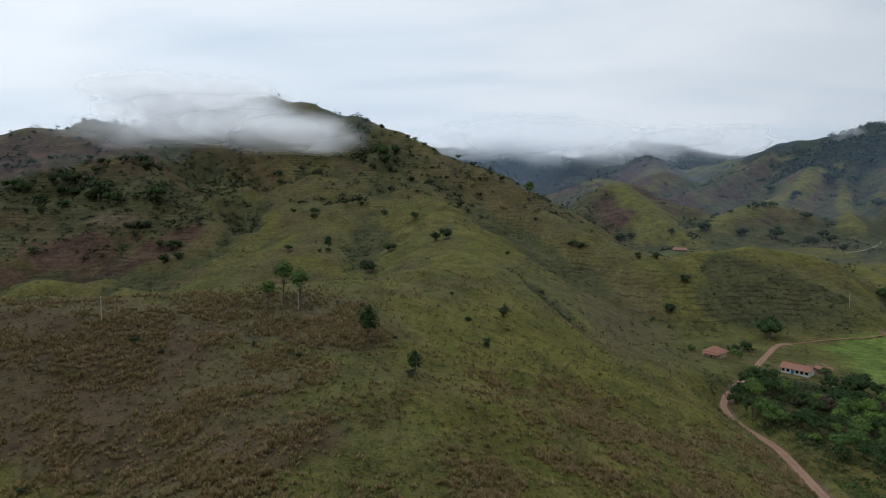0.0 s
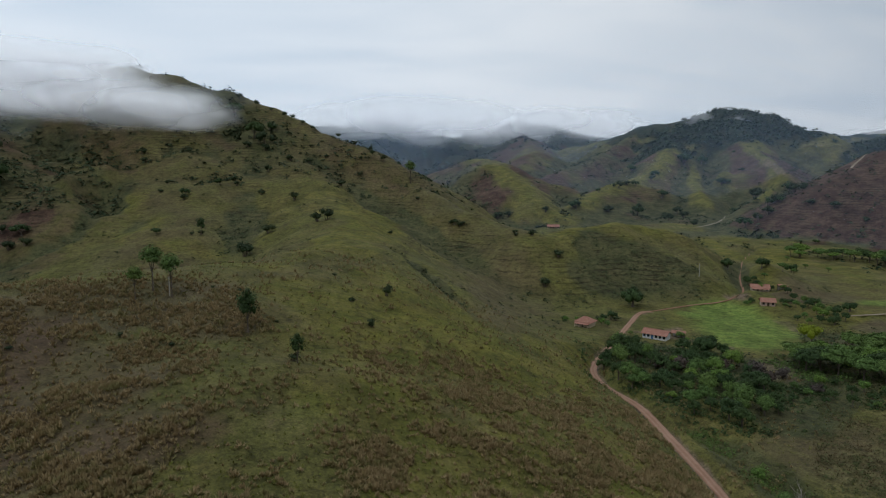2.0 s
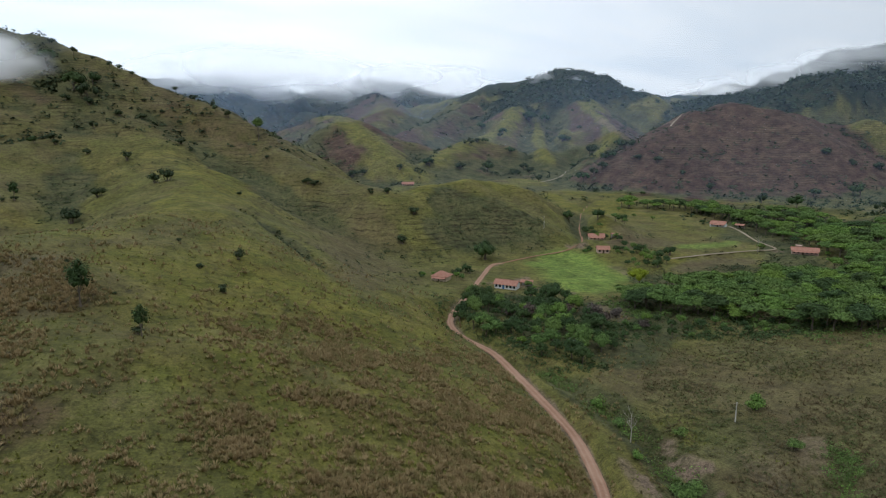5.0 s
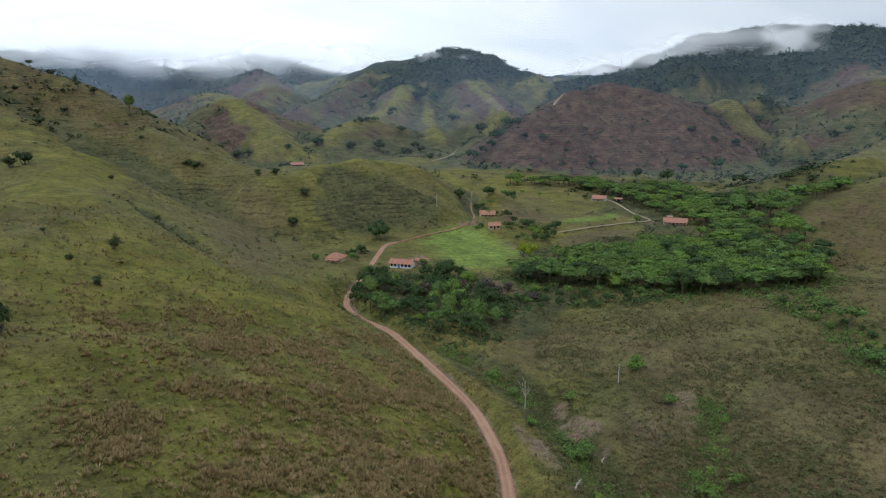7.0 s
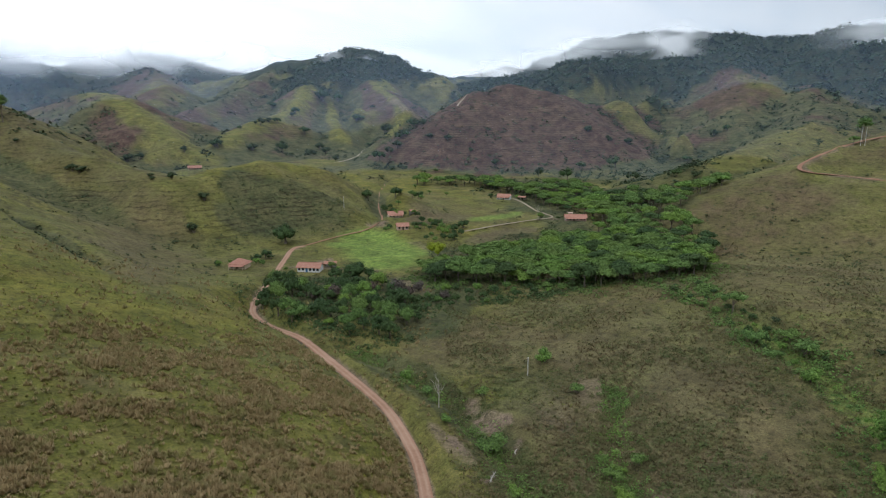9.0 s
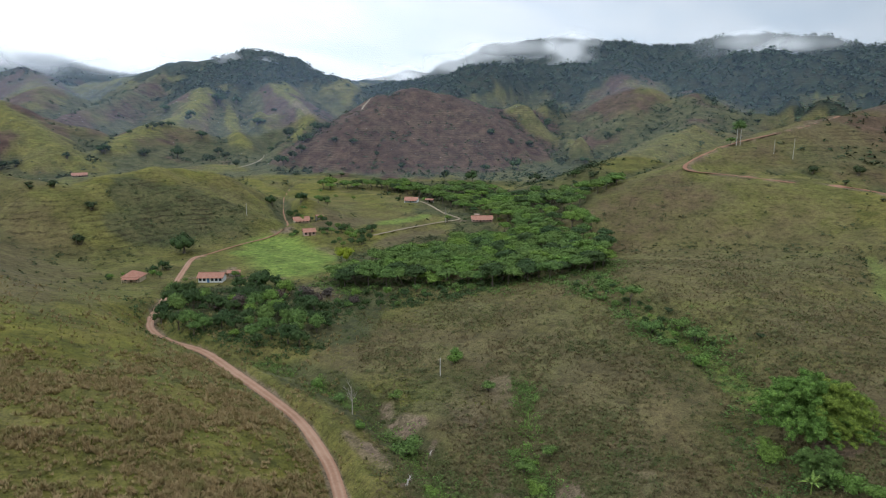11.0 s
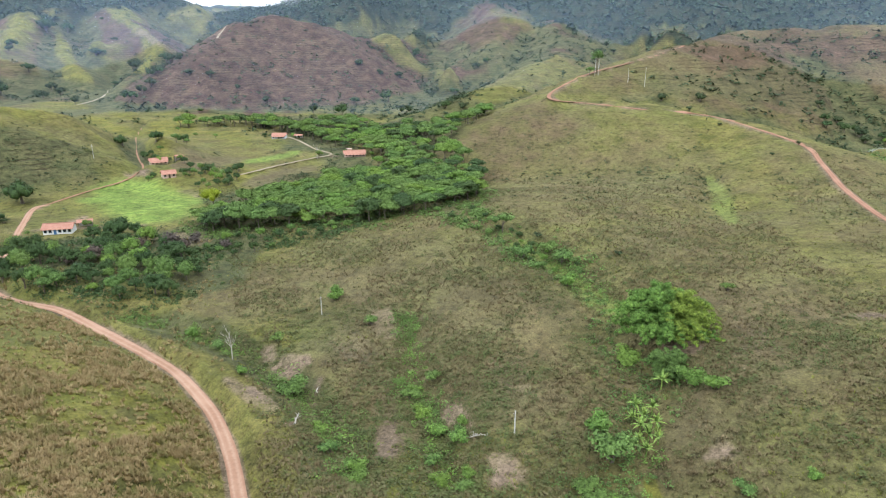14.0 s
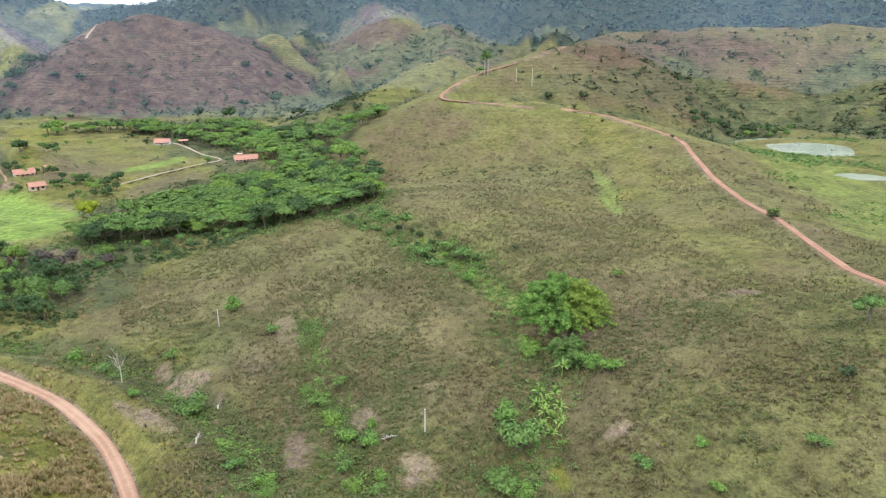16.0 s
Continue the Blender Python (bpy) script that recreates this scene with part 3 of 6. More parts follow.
def hollows(z):
    """How far each place of the grid lies below its surroundings, in metres."""
    low = z
    for _ in range(3):
        for axis, reach in ((1, 9), (0, 3)):
            low = sum(np.roll(low, k, axis) for k in range(-reach, reach + 1, max(1, reach // 3))) / len(range(-reach, reach + 1, max(1, reach // 3)))
    return low - z


def cover(x, y, z, deep):
    """Straw, lush grass, bare earth, scrub; then russet bracken and crops, at each place."""
    rag = fractal(x, y, 26, 4, 71)
    wide = fractal(x, y, 90, 3, 77)
    straw = np.maximum(share(x, y, "straw", rag), 0.22 + 0.16 * wide + 0.12 * rag)
    east = smooth(0, 40, 0.74 * x - 0.67 * y) * (1 - smooth(300, 420, np.hypot(x, y)))
    straw = np.maximum(straw, east * (0.48 + 0.15 * rag))
    green = share(x, y, "lush", rag)
    straw = straw * (1 - 0.85 * smooth(0.55, 0.85, green) * east)
    lush = np.maximum(green, (0.24 - 0.2 * wide) * (1 - 0.7 * east))
    earth = np.maximum(share(x, y, "earth", 0.5 * fractal(x, y, 3, 3, 72)), 0.10 + 0.06 * rag)
    scrub = np.maximum(share(x, y, "scrub", rag), 0.16 + 0.14 * wide)
    russet = np.maximum(share(x, y, "russet", rag), 0.12 + 0.12 * rag)
    crop = share(x, y, "crop", 0.2 * rag)
    for key, reach in (("hill_road", 2.4), ("valley_road", 0.8)):
        # raw earth along the cut banks
        d, _ = to_line(x, y, ROADS[key][0])
        earth = np.maximum(earth, 0.72 * (1 - smooth(ROADS[key][1] * 0.5, ROADS[key][1] * 0.5 + reach, d + 0.6 * rag)))
    # no cattle steps beside the roads, the houses and the stream beds
    trodden = np.ones(np.shape(x))
    for line, width in ROADS.values():
        trodden *= smooth(5, 16, to_line(x, y, line)[0])
    for _, width, line in GULLIES:
        trodden *= smooth(width, 2.5 * width, to_line(x, y, line)[0])
    for hx, hy, _, wide_pad in PADS:
        trodden *= smooth(wide_pad, 2 * wide_pad, np.hypot(x - hx, y - hy))
    forest = share(x, y, "forest", rag)
    scrub = scrub * (1 - 0.45 * east)
    # damp hollows grow scrub, the rounded spurs keep short green grass
    high = smooth(260, 420, np.hypot(x, y))
    far = smooth(640, 820, np.hypot(x, y))
    russet = np.maximum(russet, far * (0.60 + 0.35 * wide + 0.25 * rag)) * (1 - 0.75 * smooth(0.4, 0.8, green))
    scrub = np.maximum(scrub, high * (0.85 * smooth(0.6, 3.2, deep) + 0.1 * rag))
    lush = np.maximum(lush, high * (0.42 * smooth(0.5, 2.4, -deep) + 0.15 * rag) * (1 - 0.8 * np.clip(russet, 0, 1)))
    scrub = scrub * (1 - 0.55 * smooth(0.6, 0.9, russet))
    # what each hill wears: bracken, pasture crests, woods on the high slopes
    own = owners(x, y)
    north = own["mountain_spur"] + own["peak_face"] + own["front_spur"]
    russet = np.maximum(russet * (1 - 0.5 * north), own["left_shoulder"] * (0.27 + 0.3 * wide))
    straw = np.maximum(straw, (own["mountain_spur"] + own["peak_face"]) * (0.46 + 0.2 * rag))
    lush = lush * (1 - 0.8 * own["left_shoulder"]) * (1 - 0.45 * far)
    # the hill behind the red road is dry, with brown bracken
    lush, straw = lush * (1 - 0.75 * own["east_hill"]), np.maximum(straw, own["east_hill"] * (0.5 + 0.2 * rag))
    russet = np.maximum(russet, own["east_hill"] * smooth(380, 460, x) * (0.42 + 0.3 * wide))
    bracken = own["brown_hill"] * smooth(4, 16, z + 4 * rag) * (1 - smooth(0.55, 1.0, 0.5 + 0.9 * wide) * smooth(600, 800, x))
    russet = np.maximum(russet * (1 - own["forest_ridge"] - own["peak"]), bracken)
    scrub = np.where(bracken > 0.5, scrub * 0.35, scrub)
    lush = lush * (1 - bracken) * (1 - 0.9 * own["forest_ridge"] - 0.8 * own["brown_hill"] - 0.7 * own["peak"])
    wooded = own["forest_ridge"] * smooth(78, 98, z + 16 * rag + 24 * wide) + own["peak"] * smooth(128, 150, z + 16 * rag) + 0.8 * own["fog_ridge"] * smooth(80, 120, z)
    forest = np.maximum(forest * (1 - own["brown_hill"]), wooded)
    for key, reach in (("light_spur", 26), ("peak_spur", 20), ("peak_spur_east", 16), ("peak_spur_south", 12), ("peak_spur_mid", 10)):
        d, _ = to_line(x, y, [p[:2] + (0,) for p in RIDGES[key][3]])
        crest = own[key] * (1 - smooth(0.4, 1.3, d / reach + 0.4 * rag))
        lush, russet, scrub = np.maximum(lush, 0.72 * crest), russet * (1 - crest), scrub * (1 - 0.9 * crest)
    return (straw, lush, earth, scrub), (russet, crop, forest, trodden)


def build_ground():
    fine = np.radians(np.arange(-44, 116, 0.25))
    rest = np.radians(np.arange(116, 316, 2.0))
    az = np.concatenate([fine, rest])
    radii = np.concatenate([[0.0, 8.0], 16 * np.exp(np.arange(0, 1, 1 / 370) * math.log(4900 / 16)), [4900.0]])
    a, r = np.meshgrid(az, radii)
    x, y = r * np.sin(a), r * np.cos(a)
    z = height(x, y)
    n, k = len(az), len(radii)
    i = np.arange((k - 1) * n).reshape(k - 1, n)
    j = np.roll(i, -1, 1)
    quads = np.stack([i, j, j + n, i + n], -1).reshape(-1, 4)[:, ::-1]
    mesh = bpy.data.meshes.new("ground")
    mesh.vertices.add(n * k)
    mesh.vertices.foreach_set("co", np.stack([x, y, z], -1).ravel())
    mesh.loops.add(quads.size)
    mesh.loops.foreach_set("vertex_index", quads.ravel())
    mesh.polygons.add(len(quads))
    mesh.polygons.foreach_set("loop_start", np.arange(0, quads.size, 4))
    mesh.update(calc_edges=True)
    mesh.polygons.foreach_set("use_smooth", np.ones(len(quads), bool))
    for name, kinds in zip(("cover", "growth"), cover(x, y, z, hollows(z))):
        layer = mesh.color_attributes.new(name, "FLOAT_COLOR", "POINT")
        layer.data.foreach_set("color", np.stack(kinds, -1).ravel())
    mesh.materials.append(GROUND)
    return tagged(new("ground", mesh), "hilly green and brown pasture with cattle steps", "ground", kind="structure")


ground = build_ground()


# ---- helpers for things ----
def ground_at(x, y):
    return float(height(np.array([x]), np.array([y]))[0])


def mesh_of(name, verts, faces, mat, smooth_shaded=False):
    """A mesh from arrays; all faces have the same number of corners."""
    verts, faces = np.asarray(verts, float), np.asarray(faces, int)
    me = bpy.data.meshes.new(name)
    me.vertices.add(len(verts))
    me.vertices.foreach_set("co", verts.ravel())
    me.loops.add(faces.size)
    me.loops.foreach_set("vertex_index", faces.ravel())
    me.polygons.add(len(faces))
    me.polygons.foreach_set("loop_start", np.arange(0, faces.size, faces.shape[1]))
    me.update(calc_edges=True)
    if smooth_shaded:
        me.polygons.foreach_set("use_smooth", np.ones(len(faces), bool))
    me.materials.append(mat)
    return me


def piece(name, mesh, parent, label=""):
    ob = new(name, mesh)
    ob.parent = parent
    return tagged(ob, label)


def part(name, bm, mat, parent, label=""):
    """One bmesh as one mesh object under a thing or a part."""
    me = bpy.data.meshes.new(name)
    bm.to_mesh(me)
    bm.free()
    me.materials.append(mat)
    return piece(name, me, parent, label)


def empty(name, x, y, z=None, turn=0.0, scale=1.0):
    ob = new(name)
    ob.empty_display_size = 0.5
    ob.matrix_basis = Matrix.LocRotScale((x, y, ground_at(x, y) if z is None else z), Euler((0, 0, turn)), (scale,) * 3)
    return ob


def box(bm, x0, x1, y0, y1, z0, z1, bevel=0.0):
    made = bmesh.ops.create_cube(bm, size=1)["verts"]
    for v in made:
        v.co = ((x0 + x1) / 2 + v.co.x * (x1 - x0), (y0 + y1) / 2 + v.co.y * (y1 - y0), (z0 + z1) / 2 + v.co.z * (z1 - z0))
    if bevel:
        edges = list({e for v in made for e in v.link_edges})
        bmesh.ops.bevel(bm, geom=edges, offset=bevel, segments=1, affect="EDGES")
    return bm


def tube(rings, sides=7):
    """A tapering tube along (x, y, z, radius) rings: verts and quads."""
    verts, quads = [], []
    for k, (x, y, z, r) in enumerate(rings):
        for s in range(sides):
            a = 2 * math.pi * s / sides
            verts.append((x + r * math.cos(a), y + r * math.sin(a), z))
    for k in range(len(rings) - 1):
        for s in range(sides):
            t = (s + 1) % sides
            quads.append((k * sides + s, k * sides + t, (k + 1) * sides + t, (k + 1) * sides + s))
    return verts, quads


def joined(*meshes):
    verts, faces = [], []
    for v, f in meshes:
        faces += [tuple(i + len(verts) for i in q) for q in f]
        verts += list(v)
    return verts, faces


# ---- materials of things ----
def leaf_material(name, dark, light, straw=None):
    m, t, shader = material(name, 0.75)
    place = node(t, "ShaderNodeNewGeometry")
    each = node(t, "ShaderNodeObjectInfo").outputs["Random"]
    sprays = ramp(t, noise_of(t, 0.8, 4, 0.7, place.outputs["Position"]), (0.35, 0.0), (0.65, 1.0))
    col = blend(t, arithmetic(t, "ADD", arithmetic(t, "MULTIPLY", place.outputs["Random Per Island"], 0.5), arithmetic(t, "MULTIPLY", sprays, 0.5)), dark, light)
    patch = noise_of(t, 0.21, 3, 0.6, place.outputs["Position"])
    col = blend(t, ramp(t, patch, (0.3, 0.0), (0.7, 0.5)), col, tuple(0.7 * c for c in dark))
    col = blend(t, arithmetic(t, "MULTIPLY", each, 0.55), col, tuple(0.5 * (a + b) * k for a, b, k in zip(dark, light, (1.25, 1.0, 0.8))))
    if straw:
        dry = noise_of(t, 0.35, 4, 0.7, place.outputs["Position"])
        col = blend(t, ramp(t, dry, (0.48, 0.0), (0.64, 1.0)), col, straw)
    else:
        fine = noise_of(t, 1.6, 5, 0.75, place.outputs["Position"])
        col = blend(t, 1.0, col, ramp(t, fine, (0.36, 0.55), (0.64, 1.4)), "MULTIPLY")
        bump(t, shader, fine, 0.8, 0.4)
    t.links.new(col, shader.inputs["Base Color"])
    return m


def plain_material(name, a, b, scale=1.0, roughness=0.85, relief=0.0):
    m, t, shader = material(name, roughness)
    n = noise_of(t, scale, 5, 0.65)
    big = noise_of(t, scale * 0.13, 3, 0.6)
    col = blend(t, ramp(t, n, (0.3, 0.0), (0.7, 1.0)), a, b)
    col = blend(t, ramp(t, big, (0.4, 0.0), (0.65, 0.5)), col, tuple(0.7 * c for c in a))
    t.links.new(col, shader.inputs["Base Color"])
    if relief:
        bump(t, shader, n, 0.6, relief)
    return m


def roof_material():
    """Clay tiles: courses across the slope, weathered in patches."""
    m, t, shader = material("clay_tiles", 0.85)
    place = node(t, "ShaderNodeTexCoord").outputs["Object"]
    patch = noise_of(t, 0.7, 5, 0.7, place)
    wave = node(t, "ShaderNodeTexWave", [("Vector", place)], Scale=1.6, Distortion=0.4, Detail=1.0)
    wave.bands_direction = "X"
    col = blend(t, ramp(t, patch, (0.3, 0.0), (0.7, 1.0)), (0.35, 0.160, 0.115), (0.47, 0.260, 0.195))
    col = blend(t, arithmetic(t, "MULTIPLY", wave.outputs["Fac"], 0.35), col, (0.24, 0.10, 0.07))
    t.links.new(col, shader.inputs["Base Color"])
    bump(t, shader, wave.outputs["Fac"], 0.7, 0.08)
    return m


def road_material(name, pale, red):
    """Packed earth: paler wheel tracks, damp reddish crown and edges, small stones."""
    m, t, shader = material(name, 0.95)
    across = node(t, "ShaderNodeUVMap")
    u = node(t, "ShaderNodeSeparateXYZ", [("Vector", across.outputs[0])]).outputs["X"]
    place = node(t, "ShaderNodeNewGeometry").outputs["Position"]
    n, big = noise_of(t, 1.4, 6, 0.7, place), noise_of(t, 0.12, 4, 0.6, place)
    u = arithmetic(t, "ADD", u, arithmetic(t, "MULTIPLY", arithmetic(t, "SUBTRACT", big, 0.5), 0.25))
    tracks = ramp(t, u, (0.08, 0.1), (0.25, 1.0), (0.42, 0.25), (0.56, 0.2), (0.72, 1.0), (0.92, 0.1))
    col = blend(t, tracks, red, pale)
    col = blend(t, ramp(t, n, (0.35, 0.0), (0.7, 0.55)), col, tuple(0.72 * c for c in red))
    col = blend(t, ramp(t, big, (0.45, 0.0), (0.65, 0.5)), col, tuple(1.1 * c for c in pale))
    t.links.new(col, shader.inputs["Base Color"])
    bump(t, shader, n, 0.6, 0.12)
    return m


def water_material():
    m, t, shader = material("pond_water", 0.03)
    n = noise_of(t, 0.05, 4, 0.6)
    col = blend(t, ramp(t, n, (0.35, 0.0), (0.65, 1.0)), (0.24, 0.27, 0.21), (0.34, 0.37, 0.30))
    t.links.new(col, shader.inputs["Base Color"])
    shader.inputs["Specular IOR Level"].default_value = 0.6
    bump(t, shader, noise_of(t, 1.5, 3, 0.5), 0.04, 0.03)
    return m


def glass_material():
    m, t, shader = material("window_glass", 0.08)
    shader.inputs["Base Color"].default_value = (0.02, 0.025, 0.03, 1)
    shader.inputs["Specular IOR Level"].default_value = 0.5
    return m


FOREST = leaf_material("forest_leaves", (0.056, 0.112, 0.030), (0.160, 0.262, 0.070))
BRIGHT = leaf_material("bright_leaves", (0.070, 0.145, 0.028), (0.200, 0.325, 0.070))
DARK = leaf_material("dark_leaves", (0.026, 0.058, 0.020), (0.070, 0.120, 0.040))
HILLLEAF = leaf_material("hill_leaves", (0.024, 0.044, 0.019), (0.066, 0.096, 0.042))
FARLEAF = leaf_material("far_forest_leaves", (0.020, 0.044, 0.026), (0.084, 0.130, 0.066))
YELLOW = leaf_material("yellow_green_leaves", (0.12, 0.19, 0.015), (0.26, 0.34, 0.03))
BRUSH = leaf_material("brush_leaves", (0.050, 0.068, 0.022), (0.116, 0.138, 0.043), (0.128, 0.104, 0.050))
TUSSOCK = leaf_material("dry_tussock", (0.182, 0.145, 0.075), (0.445, 0.366, 0.206), (0.205, 0.186, 0.072))
DRYGRASS = leaf_material("dry_grass", (0.116, 0.094, 0.050), (0.228, 0.186, 0.104), (0.104, 0.110, 0.042))
GREENTUFT = leaf_material("green_tufts", (0.092, 0.112, 0.020), (0.210, 0.220, 0.046), (0.180, 0.150, 0.062))
BAMBOO = leaf_material("bamboo_leaves", (0.060, 0.140, 0.026), (0.190, 0.310, 0.062))
OLDBAMBOO = leaf_material("ageing_bamboo_leaves", (0.085, 0.160, 0.026), (0.225, 0.312, 0.056))
BANANA = leaf_material("banana_leaves", (0.110, 0.200, 0.040), (0.260, 0.370, 0.100))
GREYTWIG = leaf_material("grey_twigs", (0.060, 0.050, 0.044), (0.135, 0.112, 0.100))
BARK = plain_material("bark", (0.10, 0.080, 0.060), (0.19, 0.16, 0.125), 3.0, 0.9, 0.04)
PALEBARK = plain_material("pale_bark", (0.30, 0.27, 0.23), (0.45, 0.41, 0.36), 3.0, 0.9, 0.03)
CONCRETE = plain_material("weathered_concrete", (0.42, 0.40, 0.36), (0.56, 0.54, 0.50), 2.0, 0.9)
WHITEWALL = plain_material("white_limewash", (0.74, 0.75, 0.76), (0.82, 0.82, 0.80), 0.8)
CREAMWALL = plain_material("cream_plaster", (0.62, 0.50, 0.36), (0.70, 0.58, 0.44), 0.8)
PINKWALL = plain_material("pink_plaster", (0.52, 0.36, 0.30), (0.62, 0.46, 0.38), 0.8)
DARKWOOD = plain_material("dark_wood", (0.07, 0.045, 0.03), (0.12, 0.08, 0.05), 2.0, 0.7)
BLUEWOOD = plain_material("blue_painted_wood", (0.07, 0.16, 0.34), (0.10, 0.22, 0.42), 2.0, 0.6)
STONE = plain_material("pale_stone", (0.42, 0.39, 0.34), (0.60, 0.57, 0.52), 1.5, 0.9, 0.05)
ROOF, WATER, GLASS = roof_material(), water_material(), glass_material()
PALEROAD = road_material("pale_dirt_road", (0.385, 0.250, 0.176), (0.285, 0.152, 0.098))
REDROAD = road_material("red_dirt_road", (0.335, 0.195, 0.132), (0.225, 0.105, 0.066))
GREYROAD = road_material("grey_dirt_road", (0.33, 0.28, 0.21), (0.22, 0.17, 0.11))


# ---- roads and water ----
def road(name, key, mat, label, wobble_seed):
    """A strip of packed earth with a low crown and two worn wheel tracks, laid on its bench."""
    line, width = ROADS[key]
    pts = np.array(line)
    # a smooth centre line through the given places
    fine = []
    for k in range(len(pts) - 1):
        p0, p1, p2, p3 = pts[max(k - 1, 0)], pts[k], pts[k + 1], pts[min(k + 2, len(pts) - 1)]
        steps = max(2, int(np.linalg.norm(p2[:2] - p1[:2]) / 2.0))
        for s in np.arange(steps) / steps:
            fine.append(0.5 * (2 * p1 + (p2 - p0) * s + (2 * p0 - 5 * p1 + 4 * p2 - p3) * s * s + (3 * p1 - p0 - 3 * p2 + p3) * s ** 3))
    fine.append(pts[-1])
    fine = np.array(fine)
    along = np.gradient(fine[:, :2], axis=0)
    along /= np.linalg.norm(along, axis=1)[:, None]
    side = np.stack([along[:, 1], -along[:, 0]], -1)
    share_across = np.array([-0.5, -0.36, -0.25, -0.12, 0.0, 0.12, 0.25, 0.36, 0.5])
    profile = np.array([-0.14, 0.05, 0.0, 0.05, 0.08, 0.05, 0.0, 0.05, -0.14])
    n = np.arange(len(fine))
    wide = width * (1 + 0.16 * np.stack([fractal(n * 2.0, 0 * n, 17, 3, wobble_seed), fractal(n * 2.0, 0 * n + 50, 13, 3, wobble_seed)], -1))
    verts, uvs = [], []
    for j, (s, h) in enumerate(zip(share_across, profile)):
        w = wide[:, 0] if s < 0 else wide[:, 1]
        xy = fine[:, :2] + side * (s * w)[:, None]
        z = height(xy[:, 0], xy[:, 1])
        verts.append(np.column_stack([xy, np.maximum(z, fine[:, 2] - 0.1) + 0.16 + h]))
    verts = np.stack(verts, 1).reshape(-1, 3)
    m = len(share_across)
    quads = [(k * m + j, k * m + j + 1, (k + 1) * m + j + 1, (k + 1) * m + j) for k in range(len(fine) - 1) for j in range(m - 1)]
    me = mesh_of(name, verts, quads, mat, True)
    layer = me.uv_layers.new(name="across")
    loops = np.array(quads).ravel()
    layer.data.foreach_set("uv", np.column_stack([(share_across + 0.5)[loops % m], loops // m]).ravel())
    return tagged(new(name, me), label, "road", kind="structure")


road("road_valley", "valley_road", PALEROAD, "pale pinkish dirt road with worn wheel tracks", 3)
road("road_lane", "lane", REDROAD, "narrow dirt lane along the foot of the round hill", 5)
road("road_farm", "farm_road", GREYROAD, "narrow pale dirt road between green fields", 7)
road("road_far", "far_track", GREYROAD, "pale dirt track at the foot of the far hills", 13)
road("road_brown_hill", "brown_hill_track", GREYROAD, "pale dirt track climbing the brown hill", 17)
road("road_hill", "hill_road", REDROAD, "red dirt road cut along the hill's crest", 11)
for n, (px, py, rx, ry, turn, level) in enumerate(PONDS):
    bm = bmesh.new()
    bmesh.ops.create_circle(bm, cap_ends=True, segments=48, radius=1.0)
    for v in bm.verts:
        v.co = (px + 1.5 * (rx * v.co.x * math.cos(turn) - ry * v.co.y * math.sin(turn)), py + 1.5 * (rx * v.co.x * math.sin(turn) + ry * v.co.y * math.cos(turn)), level)
    me = bpy.data.meshes.new("water")
    bm.to_mesh(me)
    bm.free()
    me.materials.append(WATER)
    tagged(new("water", me), "pale still pond water reflecting the cloudy sky", "pond", kind="structure")


# ---- foliage ----
def leaves(rng, centres, radii, count, size, spread=0.4, up=0.45, narrow=1.0):
    """Quads of foliage over the outside of clumps (ellipsoids at centres with radii), facing out and up: verts and quads."""
    centres, radii = np.asarray(centres, float), np.asarray(radii, float)
    weight = (radii[:, 0] * radii[:, 2])
    pick = rng.choice(len(centres), count, p=weight / weight.sum())
    way = rng.normal(size=(count, 3))
    way[:, 2] = np.where(way[:, 2] < -0.3, -0.4 * way[:, 2], way[:, 2])
    way /= np.linalg.norm(way, axis=1)[:, None]
    at = centres[pick] + way * radii[pick] * rng.uniform(0.80, 1.10, (count, 1))
    normal = way + rng.normal(size=(count, 3)) * spread + (0, 0, up)
    normal /= np.linalg.norm(normal, axis=1)[:, None]
    a = np.cross(normal, rng.normal(size=(count, 3)))
    a /= np.linalg.norm(a, axis=1)[:, None]
    b = np.cross(normal, a)
    s = (size * rng.uniform(0.6, 1.35, (count, 1)))
    a, b = a * s, b * s * narrow
    k = rng.uniform(0.5, 1.2, (count, 4, 1))
    fold = normal * s * 0.22
    verts = np.stack([at - a * k[:, 0] - fold, at - b * k[:, 1], at + a * k[:, 2] - fold, at + b * k[:, 3]], 1).reshape(-1, 3)
    return verts, np.arange(count * 4).reshape(-1, 4)


def masses(rng, centres, radii, shrink=0.6, sides=6, rows=4):
    """The dense inside of each clump of foliage: an uneven, closed lump; verts and quads."""
    a, b = np.meshgrid(2 * math.pi * np.arange(sides) / sides, np.linspace(-1.52, 1.55, rows))
    ball = np.stack([np.cos(a) * np.cos(b), np.sin(a) * np.cos(b), np.sin(b)], -1).reshape(-1, 3)
    i = np.arange(sides * rows).reshape(rows, sides)
    quads = np.stack([i[:-1], np.roll(i, -1, 1)[:-1], np.roll(i, -1, 1)[1:], i[1:]], -1).reshape(-1, 4)
    verts = [np.array(c) + ball * np.array(r) * shrink * rng.uniform(0.78, 1.16, (len(ball), 1)) for c, r in zip(centres, radii)]
    return np.concatenate(verts), np.concatenate([quads + k * len(ball) for k in range(len(verts))])


def foliage(rng, centres, radii, count, size, narrow=1.0, shrink=0.6):
    """Lumps of foliage bristling with leaf sprays."""
    v, f = masses(rng, centres, radii, shrink)
    lv, lf = leaves(rng, centres, radii, count, size, narrow=narrow)
    return np.concatenate([v, lv]), np.concatenate([f, lf + len(v)])


